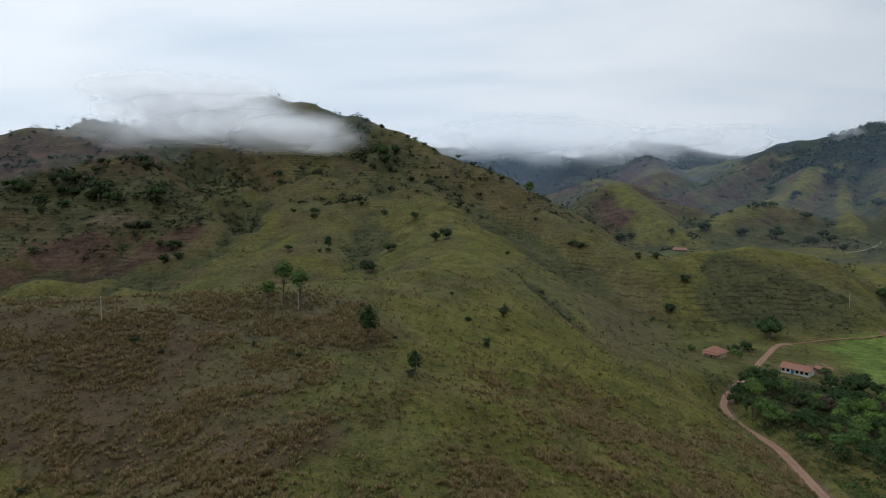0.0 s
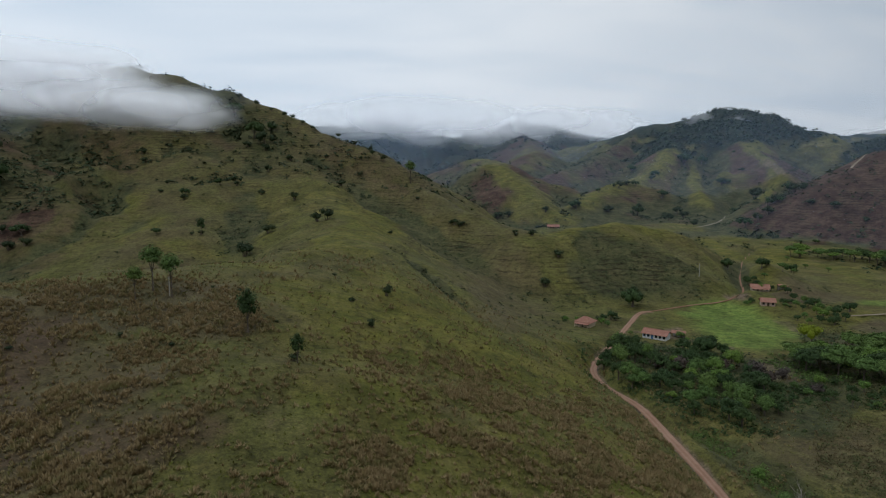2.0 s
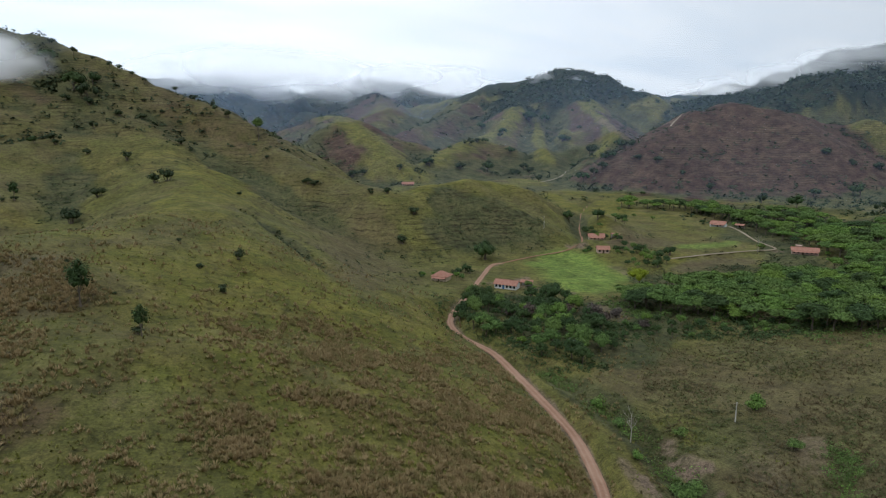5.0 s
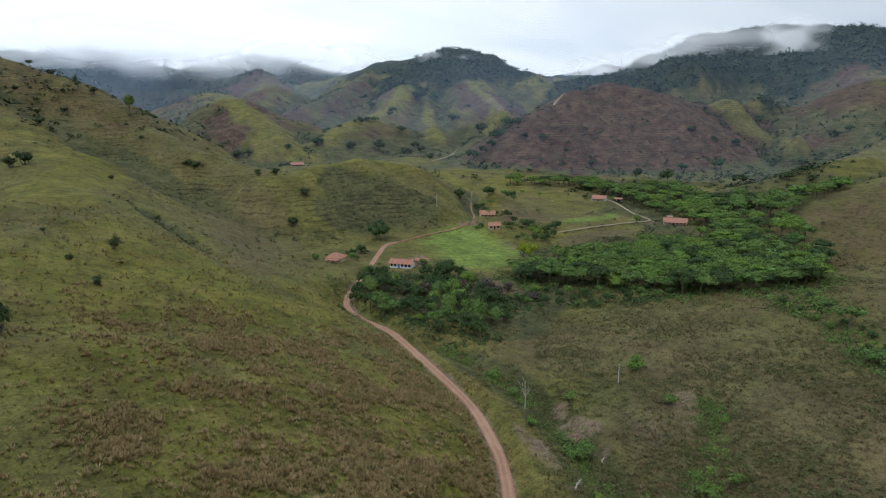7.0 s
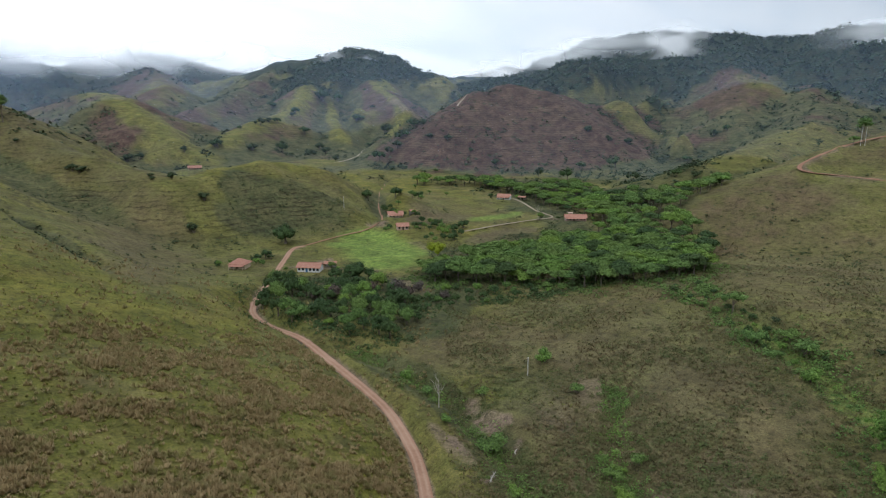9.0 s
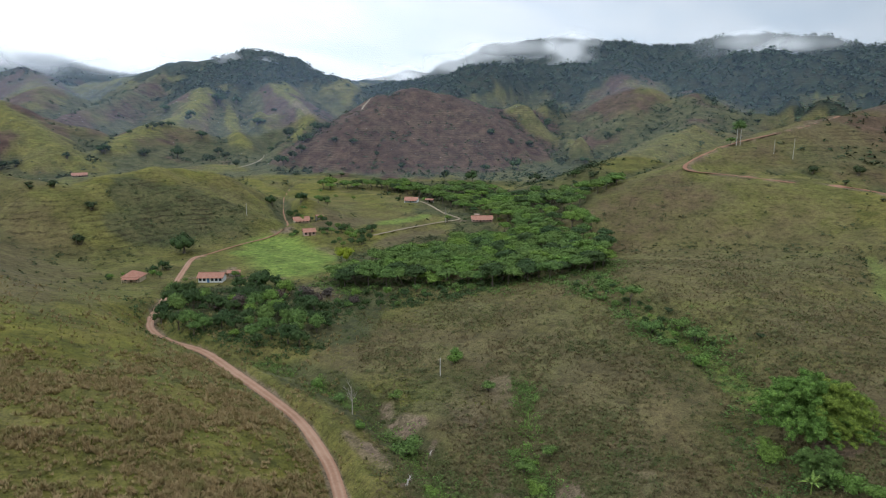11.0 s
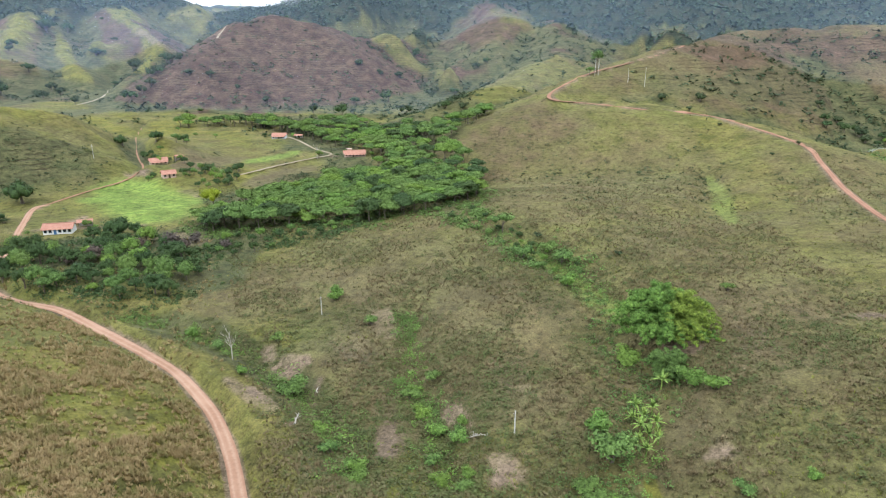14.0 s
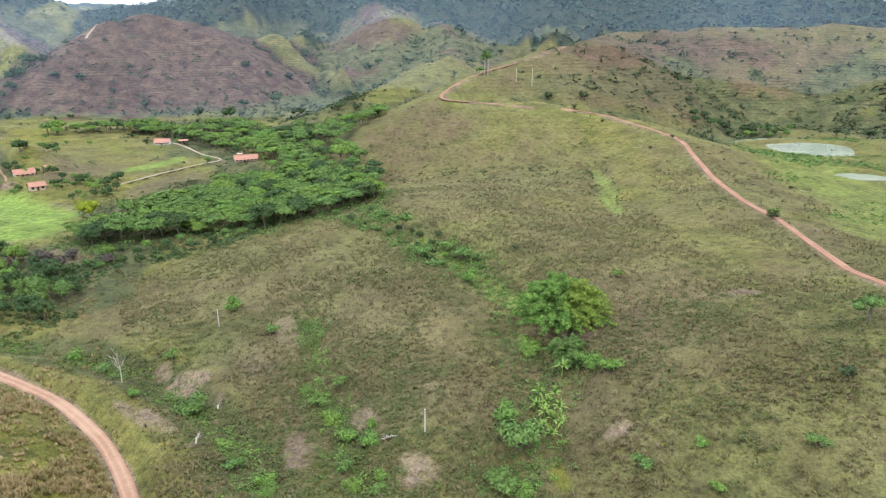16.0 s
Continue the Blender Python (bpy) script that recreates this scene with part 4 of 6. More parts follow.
def trunk_and_limbs(rng, tall, thick, crown_centres, lean=0.0):
    rings = [(lean * t * t * tall, 0.1 * thick * math.sin(5 * t), t * tall, thick * (1.25 - 0.8 * t) * (1.5 if t == 0 else 1)) for t in (0, 0.15, 0.4, 0.7, 1.0)]
    made = [tube(rings, 7)]
    top = rings[-2]
    for c in crown_centres:
        b = (top[0], top[1], top[2] * rng.uniform(0.75, 1.0))
        mid = [(b[i] + c[i]) / 2 + (0.08 * tall if i == 2 else 0) for i in range(3)]
        made.append(tube([(*b, thick * 0.5), (*mid, thick * 0.33), (c[0], c[1], c[2], thick * 0.12)], 5))
    return joined(*made)


def tree_parts(name, seed, tall, trunk_tall, crown, thick, count, size, leaf_mat, label, flat=0.55, clumps=9, bark=None, narrow=0.7, solid=0.6):
    """A tree at the origin: tapered trunk with limbs, and a crown of many small clumps with gaps between them."""
    rng = np.random.default_rng(seed)
    centres, radii = [], []
    for k in range(clumps):
        a, r = rng.uniform(0, 2 * math.pi), crown * (0.0 if k == 0 else rng.uniform(0.30, 0.66))
        lift = (1 - (r / crown) ** 2)
        z = trunk_tall + (tall - trunk_tall) * (0.14 + 0.56 * lift * rng.uniform(0.55, 1.1))
        centres.append((r * math.cos(a), r * math.sin(a), z))
        rr = crown * rng.uniform(0.24, 0.50)
        radii.append((rr, rr, min(rr * flat * 1.3, (tall - trunk_tall) * 0.5)))
    root = new(name)
    root.empty_display_size = 0.5
    piece("trunk", mesh_of("trunk", *trunk_and_limbs(rng, trunk_tall + 0.3 * (tall - trunk_tall), thick, centres[1:6]), bark or BARK, True), root)
    piece("crown", mesh_of("crown", *foliage(rng, centres, radii, count, size, narrow, solid), leaf_mat, True), root)
    return tagged(root, label, "tree")


def shrub_parts(name, seed, wide, tall, count, size, leaf_mat, label, category="shrub"):
    rng = np.random.default_rng(seed)
    centres, radii = [], []
    for k in range(6):
        a, r = rng.uniform(0, 2 * math.pi), wide * rng.uniform(0.05, 0.3)
        centres.append((r * math.cos(a), r * math.sin(a), tall * rng.uniform(0.35, 0.68)))
        rr = wide * rng.uniform(0.2, 0.32)
        radii.append((rr, rr, tall * rng.uniform(0.22, 0.36)))
    root = new(name)
    root.empty_display_size = 0.5
    stems = [tube([(0.06 * wide * math.cos(k), 0.06 * wide * math.sin(k), -0.3, 0.03 * wide), (*c[:2], c[2], 0.012 * wide)], 5) for k, c in enumerate(centres)]
    piece("stems", mesh_of("stems", *joined(*stems), BARK, True), root)
    piece("foliage", mesh_of("foliage", *foliage(rng, centres, radii, count, size, 0.7), leaf_mat, True), root)
    return tagged(root, label, category)


def planted(source, x, y, scale, turn, group="", sink=0.15, stretch=1.0):
    m = Matrix.LocRotScale((x, y, ground_at(x, y) - sink), Euler((0, 0, turn)), (scale, scale, scale * stretch))
    return tagged(copy_thing(source, m), group=group)


def drop_source(*sources):
    """Removes the patterns from which the copies were taken."""
    for source in sources:
        for o in (*source.children_recursive, source):
            bpy.data.objects.remove(o)


# ---- woods along the stream and round the houses ----
WOODS = {
    "main_wood": [(178, 187, 12), (193, 176, 15), (214, 161, 20), (218, 136, 20), (229, 122, 18), (252, 142, 20), (259, 174, 20), (232, 188, 14), (204, 188, 12)],
    "far_wood": [(362, 411, 10), (392, 378, 11), (385, 309, 14), (359, 239, 18), (400, 238, 22), (336, 181, 18), (383, 187, 14), (383, 173, 12), (317, 184, 18), (288, 148, 16), (273, 131, 12), (425, 311, 14)],
    "garden_wood": [(102, 209, 5), (96, 192, 6), (95, 181, 6), (114, 204, 7), (132, 208, 8), (110, 165, 9), (112, 152, 8), (110, 182, 7), (121, 152, 6), (145, 204, 7), (112, 219, 4)],
    "stream_wood": [(210, 104, 5), (200, 91, 5), (193, 78, 4), (173, 56, 4), (167, 46, 4)],
    "bower_wood": [(158, 169, 6), (164, 158, 7), (176, 148, 7), (141, 164, 5), (197, 142, 8)],
    "hedge": [(215, 279, 4), (220, 269, 5), (225, 253, 5), (238, 250, 5), (251, 330, 3)],
    "back_wood": [(508, -41, 9), (502, -59, 9), (524, -86, 9), (516, -98, 9)],
}


HOUSES = [(116.1, 260.3, 7.2), (137.2, 235.6, 10.0), (244.9, 311.4, 9.2), (222.7, 276.7, 6.4), (349.3, 311.2, 9.4), (319.7, 225.4, 12.8), (243.2, 635.8, 16.8)]


def wood_places(chain, spacing, seed):
    rng = np.random.default_rng(seed)
    pts = np.array(chain, float)
    lo, hi = pts[:, :2].min(0) - 30, pts[:, :2].max(0) + 30
    spots = rng.uniform(lo, hi, (9000, 2))
    d, (r,) = to_line(spots[:, 0], spots[:, 1], chain)
    fits = d < r * 1.1
    for line, width in ROADS.values():
        fits &= to_line(spots[:, 0], spots[:, 1], line)[0] > width * 0.5 + 2.2
    for hx, hy, _ in HOUSES:
        fits &= np.hypot(spots[:, 0] - hx * 0.965, spots[:, 1] - hy * 0.965) > 14
    kept = np.empty((0, 2))
    for spot in spots[fits]:
        if not len(kept) or np.hypot(*(kept - spot).T).min() > spacing:
            kept = np.vstack([kept, spot])
    return kept


rng = np.random.default_rng(4)


def broad_trees(name, seed, where, leaf_count):
    """Four kinds of broad tree, from light to dark green."""
    return [tree_parts(name, seed + k, 8.2, 2.4, 5.0, 0.24, leaf_count, 0.36, mat, label + where, flat=0.42, clumps=22)
            for k, (mat, label) in enumerate([(FOREST, "broad green tree "), (BRIGHT, "broad light-green tree "), (FOREST, "spreading green tree "), (DARK, "dark green tree ")])]


umbrella = broad_trees("stream_tree", 10, "in the stream-side wood", 1000)
spreading = broad_trees("valley_tree", 40, "in the wood behind the farms", 720)
roundish = [tree_parts("garden_tree", 20 + k, 7.5, 1.2, 3.8, 0.22, 820, 0.25, mat, label, flat=0.8, clumps=18)
            for k, (mat, label) in enumerate([(DARK, "dark green bushy tree near the farmhouses"), (FOREST, "green leafy tree near the farmhouses"), (BRIGHT, "light-green leafy tree near the farmhouses")])]
for n, (key, spacing, kinds, smallest, largest) in enumerate([
        ("main_wood", 5.5, umbrella, 0.75, 1.25), ("far_wood", 6.8, spreading, 0.75, 1.35), ("garden_wood", 4.6, roundish, 0.45, 1.1),
        ("stream_wood", 4.6, roundish, 0.22, 0.45), ("bower_wood", 5.5, roundish, 0.35, 0.6), ("hedge", 5.0, roundish, 0.45, 0.75), ("back_wood", 8.0, roundish, 0.7, 1.0)]):
    for x, y in wood_places(WOODS[key], spacing, 100 + n):
        if kinds is roundish and float(fractal(np.array([x]), np.array([y]), 16, 2, 131)[0]) < -0.5:
            continue
        kind = kinds[rng.choice(len(kinds), p=[0.4, 0.25, 0.2, 0.15] if len(kinds) == 4 else [0.55, 0.33, 0.12])]
        planted(kind, x, y, rng.uniform(smallest, largest), rng.uniform(0, 6.3), "trees of the valley woods", stretch=rng.uniform(0.85, 1.15))
drop_source(*umbrella, *spreading)

# ---- single trees ----
MANGO_TREES = [(265.1, 336.2, 10.9), (157.9, 295.4, 15.5), (146.2, 213.5, 10.7), (258.2, 359.4, 10.5), (304.1, 357.4, 9.4), (95.5, 198.0, 6.2), (158.5, 296.9, 13.3), (110.2, 270.8, 3.6), (133.6, 270.5, 7.0), (128.2, 268.4, 5.3), (141.9, 208.6, 11.5), (255.4, 259.7, 7.5), (793.9, 446.8, 14.5), (231.8, 243.3, 7.4), (257.4, 261.0, 7.3), (247.1, 258.2, 7.3), (249.2, 275.2, 6.9), (234.3, 278.9, 6.1), (222.9, 288.8, 4.7)]
SLENDER_TREES = [(-47.3, 166.2, 5.5), (-44.9, 173.5, 7.3), (-39.4, 169.7, 6.9), (68.0, 492.9, 10.7), (456.7, 111.1, 9.7)]
FIELD_TREES = [(269.7, 323.7, 6.9), (286.6, 334.5, 5.6), (258.1, 324.6, 4.6), (325.3, 369.3, 4.5), (338.0, 401.8, 4.8), (326.9, 351.2, 4.4), (305.1, 241.8, 7.1), (452.7, 115.0, 7.1), (122.9, -43.0, 6.9), (217.3, -43.3, 4.8), (94.8, 176.0, 6.3), (193.4, 75.6, 8.7)]
RIDGE_TREES = [(-369.6, 592.4, 4.8), (-359.5, 602.4, 4.3), (-344.4, 604.8, 7.6), (-338.7, 609.3, 6.6), (-323.6, 622.4, 5.6), (-314.8, 644.5, 5.8), (-294.5, 638.0, 6.3), (-77.9, 638.3, 6.3), (-60.5, 618.1, 6.1), (-46.2, 611.5, 3.8), (-33.7, 603.6, 5.4), (-26.5, 600.1, 4.9), (-17.0, 590.1, 4.3), (-8.4, 583.8, 4.7), (6.1, 1689.0, 13.7), (14.7, 583.7, 4.7), (-398.6, 580.0, 4.2), (-382.1, 587.0, 4.2), (28.0, 554.3, 5.0), (41.3, 531.0, 4.8), (50.0, 521.9, 5.7)]
mango = tree_parts("mango_tree", 31, 7.2, 1.6, 5.0, 0.35, 520, 0.30, DARK, "dark dense round tree by the fields", flat=0.9, clumps=14)
for x, y, w in MANGO_TREES:
    planted(mango, x, y, w / 10.0, rng.uniform(0, 6), "dark round trees")
slender = tree_parts("slender_tree", 33, 12.5, 4.2, 3.3, 0.17, 1000, 0.24, FOREST, "slender tree with an open feathery crown on the hill", flat=0.8, clumps=15, solid=0.45)
for x, y, w in SLENDER_TREES:
    planted(slender, x, y, w / 6.4, rng.uniform(0, 6), "slender trees on the near hill")
COLUMNAR_TREES = [(-17.9, 146.4, 4.1), (-6.1, 129.2, 2.6), (-71.7, 386.4, 4.2)]
column = tree_parts("columnar_tree", 34, 9.5, 0.6, 2.0, 0.16, 900, 0.24, DARK, "narrow dark green tree on the grassy slope", flat=1.3, clumps=18, solid=0.5)
for x, y, w in COLUMNAR_TREES:
    planted(column, x, y, w / 3.1, rng.uniform(0, 6), "narrow trees on the slope")
field_tree = tree_parts("field_tree", 35, 5.6, 1.9, 3.0, 0.16, 330, 0.26, FOREST, "small green tree standing in the pasture", flat=0.6, clumps=9)
for x, y, w in FIELD_TREES:
    planted(field_tree, x, y, w / 6.0, rng.uniform(0, 6), "small pasture trees")
ridge_tree = tree_parts("ridge_tree", 37, 5.6, 0.9, 2.7, 0.16, 200, 0.3, HILLLEAF, "small dark tree on the mountain's crest", flat=0.9, clumps=7)
for x, y, w in RIDGE_TREES:
    planted(ridge_tree, x, y, w / 4.0, rng.uniform(0, 6), "trees along the crest")
HILLSIDE_TREES = [(573.5, 922.2, 29.2), (610.4, 931.7, 21.4), (483.6, 852.1, 16.8), (392.3, 785.9, 17.4), (499.8, 956.4, 18.1), (552.5, 784.9, 18.9), (652.1, 909.5, 7.3), (354.3, 764.9, 8.8), (299.5, 708.3, 19.3), (339.9, 703.5, 15.5), (450.4, 772.1, 18.4), (381.2, 709.2, 18.9), (446.8, 729.0, 16.5), (408.8, 684.8, 14.1), (541.9, 707.2, 19.4), (457.6, 577.5, 12.4), (430.0, 555.7, 13.0), (521.0, 721.0, 11.8), (514.3, 616.1, 20.3), (482.9, 559.6, 12.5), (462.6, 564.6, 11.1), (418.2, 557.7, 17.6), (400.0, 742.0, 9.2), (627.0, 430.5, 9.4), (637.0, 406.6, 6.7), (661.1, 397.5, 12.4), (781.1, 440.4, 12.6), (897.0, 494.2, 10.7), (779.7, 623.9, 6.9), (630.0, 533.9, 5.7), (480.7, 477.5, 9.5), (485.2, 446.8, 11.7), (547.9, 383.9, 14.4), (473.8, 378.5, 12.0), (466.0, 339.3, 15.6), (497.9, 419.8, 5.8), (663.0, 324.2, 13.1), (481.0, 226.8, 11.4), (384.6, 168.9, 9.8), (743.8, 318.1, 12.7), (726.7, 325.4, 12.6), (585.1, 364.6, 18.6), (501.3, 293.8, 13.6), (476.2, 240.4, 11.5), (425.6, 800.5, 12.6), (518.3, 1120.5, 12.8), (550.4, 799.3, 7.9), (598.3, 813.3, 10.0), (392.5, 607.1, 13.0), (418.2, 465.8, 7.6), (-343.6, 498.5, 18.1), (-366.0, 526.2, 9.5), (-346.6, 529.6, 8.6), (-311.1, 508.3, 20.7), (-297.2, 509.0, 18.4), (-315.1, 485.0, 10.6), (-301.8, 470.0, 8.5), (-289.1, 473.8, 11.2), (-267.6, 484.2, 24.2), (-248.8, 471.0, 17.1), (-231.5, 466.7, 8.5), (-242.9, 521.8, 18.9), (-263.8, 548.2, 14.8), (-216.6, 472.0, 17.1), (-215.8, 440.5, 12.0), (-212.5, 445.6, 8.1), (-291.1, 537.5, 10.7), (-279.5, 549.1, 9.9), (-308.2, 544.9, 7.9), (-335.9, 536.5, 6.8), (-339.5, 585.1, 6.3), (-140.2, 530.7, 9.6), (-78.2, 599.5, 19.4), (-57.5, 563.6, 20.3), (-47.6, 549.4, 16.9), (-44.7, 569.3, 12.3), (-93.6, 457.6, 8.3), (-74.0, 477.1, 7.8), (-63.6, 483.3, 9.6), (-41.7, 505.4, 8.2), (-96.0, 383.7, 7.0), (-178.9, 412.5, 13.6), (-190.6, 415.9, 7.6), (-273.0, 412.2, 8.3), (-332.7, 493.4, 15.2), (-279.3, 493.9, 15.2), (-295.2, 494.1, 13.4), (-269.3, 500.5, 13.6), (-223.5, 470.6, 11.1)]
hillside = [tree_parts("hillside_tree", 140 + k, 5.6, 0.3, 3.6, 0.18, 260, 0.34, mat, "dark leafy tree on the hillside", flat=0.8, clumps=9) for k, mat in enumerate((DARK, HILLLEAF, DARK))]
for x, y, w in HILLSIDE_TREES:
    planted(hillside[rng.integers(3)], x, y, w / 6.6, rng.uniform(0, 6), "trees scattered over the hillsides", stretch=rng.uniform(0.75, 1.05))
drop_source(*hillside)
(yx, yy, yw), = [(193.7, 213.9, 10.2)]
yellow = tree_parts("yellow_green_tree", 39, 9.0, 2.0, 5.2, 0.35, 620, 0.3, YELLOW, "bright yellow-green round tree at the wood's edge", flat=0.85, clumps=14)
planted(yellow, yx, yy, yw / 8.6, 0.4)
drop_source(mango, slender, column, field_tree, ridge_tree, yellow)

# ---- shrubs dotted over the slopes ----
HILL_SHRUBS = [(-43.7, 355.9, 11.1), (2.0, 370.7, 10.1), (-32.6, 380.0, 9.0), (-71.9, 387.7, 4.6), (-76.5, 384.2, 3.2), (19.4, 198.3, 4.8), (-7.0, 131.4, 3.2), (7.8, 183.4, 2.0), (11.8, 164.1, 2.1), (-93.9, 450.8, 6.6), (-136.5, 521.9, 6.6), (13.6, 484.9, 7.0), (-19.5, 437.9, 8.0), (68.9, 461.9, 4.2), (39.1, 369.2, 4.0), (86.6, 411.0, 6.8), (91.6, 407.9, 5.2), (119.3, 377.1, 4.1), (129.8, 375.6, 4.8), (136.6, 347.1, 8.3), (120.3, 324.1, 7.8), (-70.3, 139.7, 2.6), (-63.1, 136.5, 2.0), (-65.4, 93.1, 1.9), (-30.2, 175.8, 1.6), (3.0, 207.6, 1.9), (-44.3, 143.4, 1.9), (-32.5, 138.2, 1.8), (-11.9, 153.7, 1.1), (-23.1, 174.3, 1.6)]
MOUNTAIN_SHRUBS = [(-313.3, 466.7, 5.1), (-303.5, 467.8, 5.9), (-310.9, 483.3, 7.9), (-304.9, 499.0, 13.6), (-275.1, 486.1, 12.3), (-244.9, 470.1, 11.1), (-216.4, 468.5, 11.1), (-338.3, 495.2, 9.0), (-307.3, 519.5, 8.5), (-289.6, 522.0, 9.4), (-223.9, 439.9, 8.0), (-178.8, 395.7, 9.4), (-330.8, 504.9, 5.5), (-169.2, 394.7, 7.2), (-214.5, 432.6, 7.1), (-61.4, 548.1, 7.9), (-46.0, 541.7, 8.8), (-25.8, 527.8, 8.6), (-11.5, 529.1, 7.7), (-42.4, 559.6, 7.1), (-77.6, 598.6, 6.5), (-54.0, 575.8, 7.3), (2.9, 538.6, 4.9), (31.6, 529.2, 4.8), (-76.9, 486.8, 5.3), (-62.4, 477.2, 6.1), (-43.5, 460.6, 5.9), (-9.5, 554.0, 5.0), (-111.4, 464.3, 5.1), (-110.5, 479.5, 4.4)]
VALLEY_SHRUBS = [(-3.9, 368.9, 9.3), (12.7, 483.4, 6.5), (7.2, 183.1, 2.0), (11.7, 164.6, 3.0), (126.4, 266.7, 4.4), (134.6, 267.9, 4.4), (89.4, 407.0, 5.6), (84.7, 415.5, 4.3), (120.1, 382.1, 4.2), (130.2, 377.5, 4.9), (211.7, 699.7, 11.3), (202.0, 709.8, 12.7), (254.3, 690.3, 9.0), (298.1, 712.8, 15.0), (339.6, 706.3, 12.5), (574.7, 925.5, 21.2), (549.8, 788.5, 17.2), (414.7, 703.6, 14.7), (440.4, 703.2, 13.4), (414.0, 803.4, 12.8), (468.1, 834.4, 11.9), (546.1, 712.9, 20.9), (464.3, 573.7, 13.2), (489.7, 578.7, 13.5), (440.8, 554.3, 14.0), (465.8, 526.0, 11.2), (472.1, 505.5, 11.0), (629.4, 431.2, 11.4), (665.6, 399.7, 8.8), (639.8, 409.0, 6.3)]
EAST_SHRUBS = [(627.0, 430.5, 9.4), (438.8, 62.6, 8.7), (450.0, 40.3, 8.6), (329.6, -5.2, 2.3), (665.0, 398.2, 8.3), (641.0, 411.5, 6.8), (834.6, 203.7, 12.9), (895.4, 196.7, 10.6), (188.0, 61.2, 3.3), (175.7, 32.5, 2.5), (384.4, 22.3, 3.0), (535.0, -33.2, 7.6), (524.0, -45.1, 9.0), (507.7, -59.0, 10.3), (525.1, -78.8, 11.3), (520.4, -91.7, 10.3), (217.3, -43.3, 4.4), (103.7, -35.3, 3.6), (279.8, -60.7, 2.3), (343.2, -15.9, 2.6), (480.7, -145.7, 11.2), (497.7, -61.6, 9.9), (522.3, -80.2, 10.3), (516.5, -94.6, 8.4), (489.1, -127.8, 7.7), (346.7, 194.2, 6.5), (422.5, 43.3, 5.0)]
GREEN_BUSHES = [(89.1, 81.3, 5.9), (129.3, 99.7, 4.4), (103.8, 98.5, 3.5), (96.5, 111.0, 4.0), (70.1, 51.4, 2.8), (85.9, 40.5, 3.8), (92.4, 52.1, 3.8), (74.4, 38.6, 3.3), (99.1, 57.1, 3.1), (74.9, 34.3, 3.1), (121.2, 18.6, 4.8), (111.9, 5.4, 4.9), (90.1, 14.9, 7.5), (95.3, 18.5, 5.0), (127.4, 4.9, 2.4), (80.9, 15.0, 3.8), (79.8, 11.8, 3.4), (82.8, 17.7, 3.2), (89.2, -13.2, 2.2), (89.0, -28.7, 3.3), (69.4, 51.2, 3.0), (87.3, 81.1, 4.9), (87.3, 93.8, 2.8), (98.3, 121.4, 4.0), (99.8, 61.5, 2.8), (90.6, 42.2, 2.5), (79.6, 42.6, 3.3), (81.0, -15.1, 2.4), (109.7, 1.3, 4.7), (96.7, 56.4, 4.2), (103.1, 55.1, 3.6), (88.1, 46.1, 4.2), (87.0, 41.5, 3.5), (71.7, 52.8, 3.8), (74.7, 60.9, 3.6), (79.9, 67.5, 3.2), (77.8, 35.0, 3.1), (119.9, 81.9, 3.7), (132.0, 101.3, 4.1), (83.2, 16.8, 3.9), (122.4, 19.2, 5.3), (155.5, 41.4, 5.3), (171.0, 47.7, 6.7), (170.6, 60.4, 6.2), (158.6, 2.3, 3.4), (84.9, -5.0, 3.3), (164.4, 52.5, 4.3), (177.5, 54.2, 5.3)]
dotted = [shrub_parts("hill_shrub", 50 + k, 3.4, 2.7, 240, 0.18, HILLLEAF, "dark green shrub alone on the grassy slope") for k in range(3)]
for places in (HILL_SHRUBS, MOUNTAIN_SHRUBS, VALLEY_SHRUBS, EAST_SHRUBS):
    for x, y, w in places:
        planted(dotted[rng.integers(3)], x, y, w / 3.2, rng.uniform(0, 6), "shrubs dotted over the slopes", stretch=rng.uniform(0.8, 1.15))
bushy = [shrub_parts("green_bush", 60 + k, 3.4, 2.6, 620, 0.16, mat, "leafy bright green bush in the brush by the gully") for k, mat in enumerate((BRIGHT, FOREST))]
for x, y, w in GREEN_BUSHES:
    planted(bushy[rng.integers(2)], x, y, w / 3.2, rng.uniform(0, 6), "green bushes along the gully", stretch=rng.uniform(0.75, 1.0))
GREY_BUSHES = [(121.9, 193.5, 7.7), (141.7, 180.9, 8.7), (143.7, 174.7, 6.4), (137.9, 190.2, 6.6), (151.4, 164.2, 4.7), (115.3, 194.6, 5.0), (153.3, 181.0, 5.8)]
bare = shrub_parts("leafless_bush", 66, 3.4, 2.6, 420, 0.2, GREYTWIG, "grey leafless bush at the edge of the wood")
for x, y, w in GREY_BUSHES:
    planted(bare, x, y, w / 3.2, rng.uniform(0, 6), "leafless bushes by the wood")
# shade trees and bushes beside and behind the farmhouses
for hx, hy, hw in HOUSES[:6]:
    away, along = np.array([hx, hy]) / math.hypot(hx, hy), np.array([hy, -hx]) / math.hypot(hx, hy)
    for side, back in ((-1, 1.0), (1, 0.5), (1, 4.0), (-1, 5.5), (0.3, 7.5), (-0.4, 9.0)):
        x, y = np.array([hx, hy]) + along * side * (0.62 * hw + rng.uniform(2.5, 6.5)) + away * (back + rng.uniform(-1, 2))
        if min(to_line(np.array([x]), np.array([y]), line)[0][0] - width for line, width in ROADS.values()) > 1.5:
            planted(roundish[rng.integers(3)], x, y, rng.uniform(0.28, 0.58), rng.uniform(0, 6), "garden trees by the farmhouses")
drop_source(*dotted, *bushy, *roundish, bare)


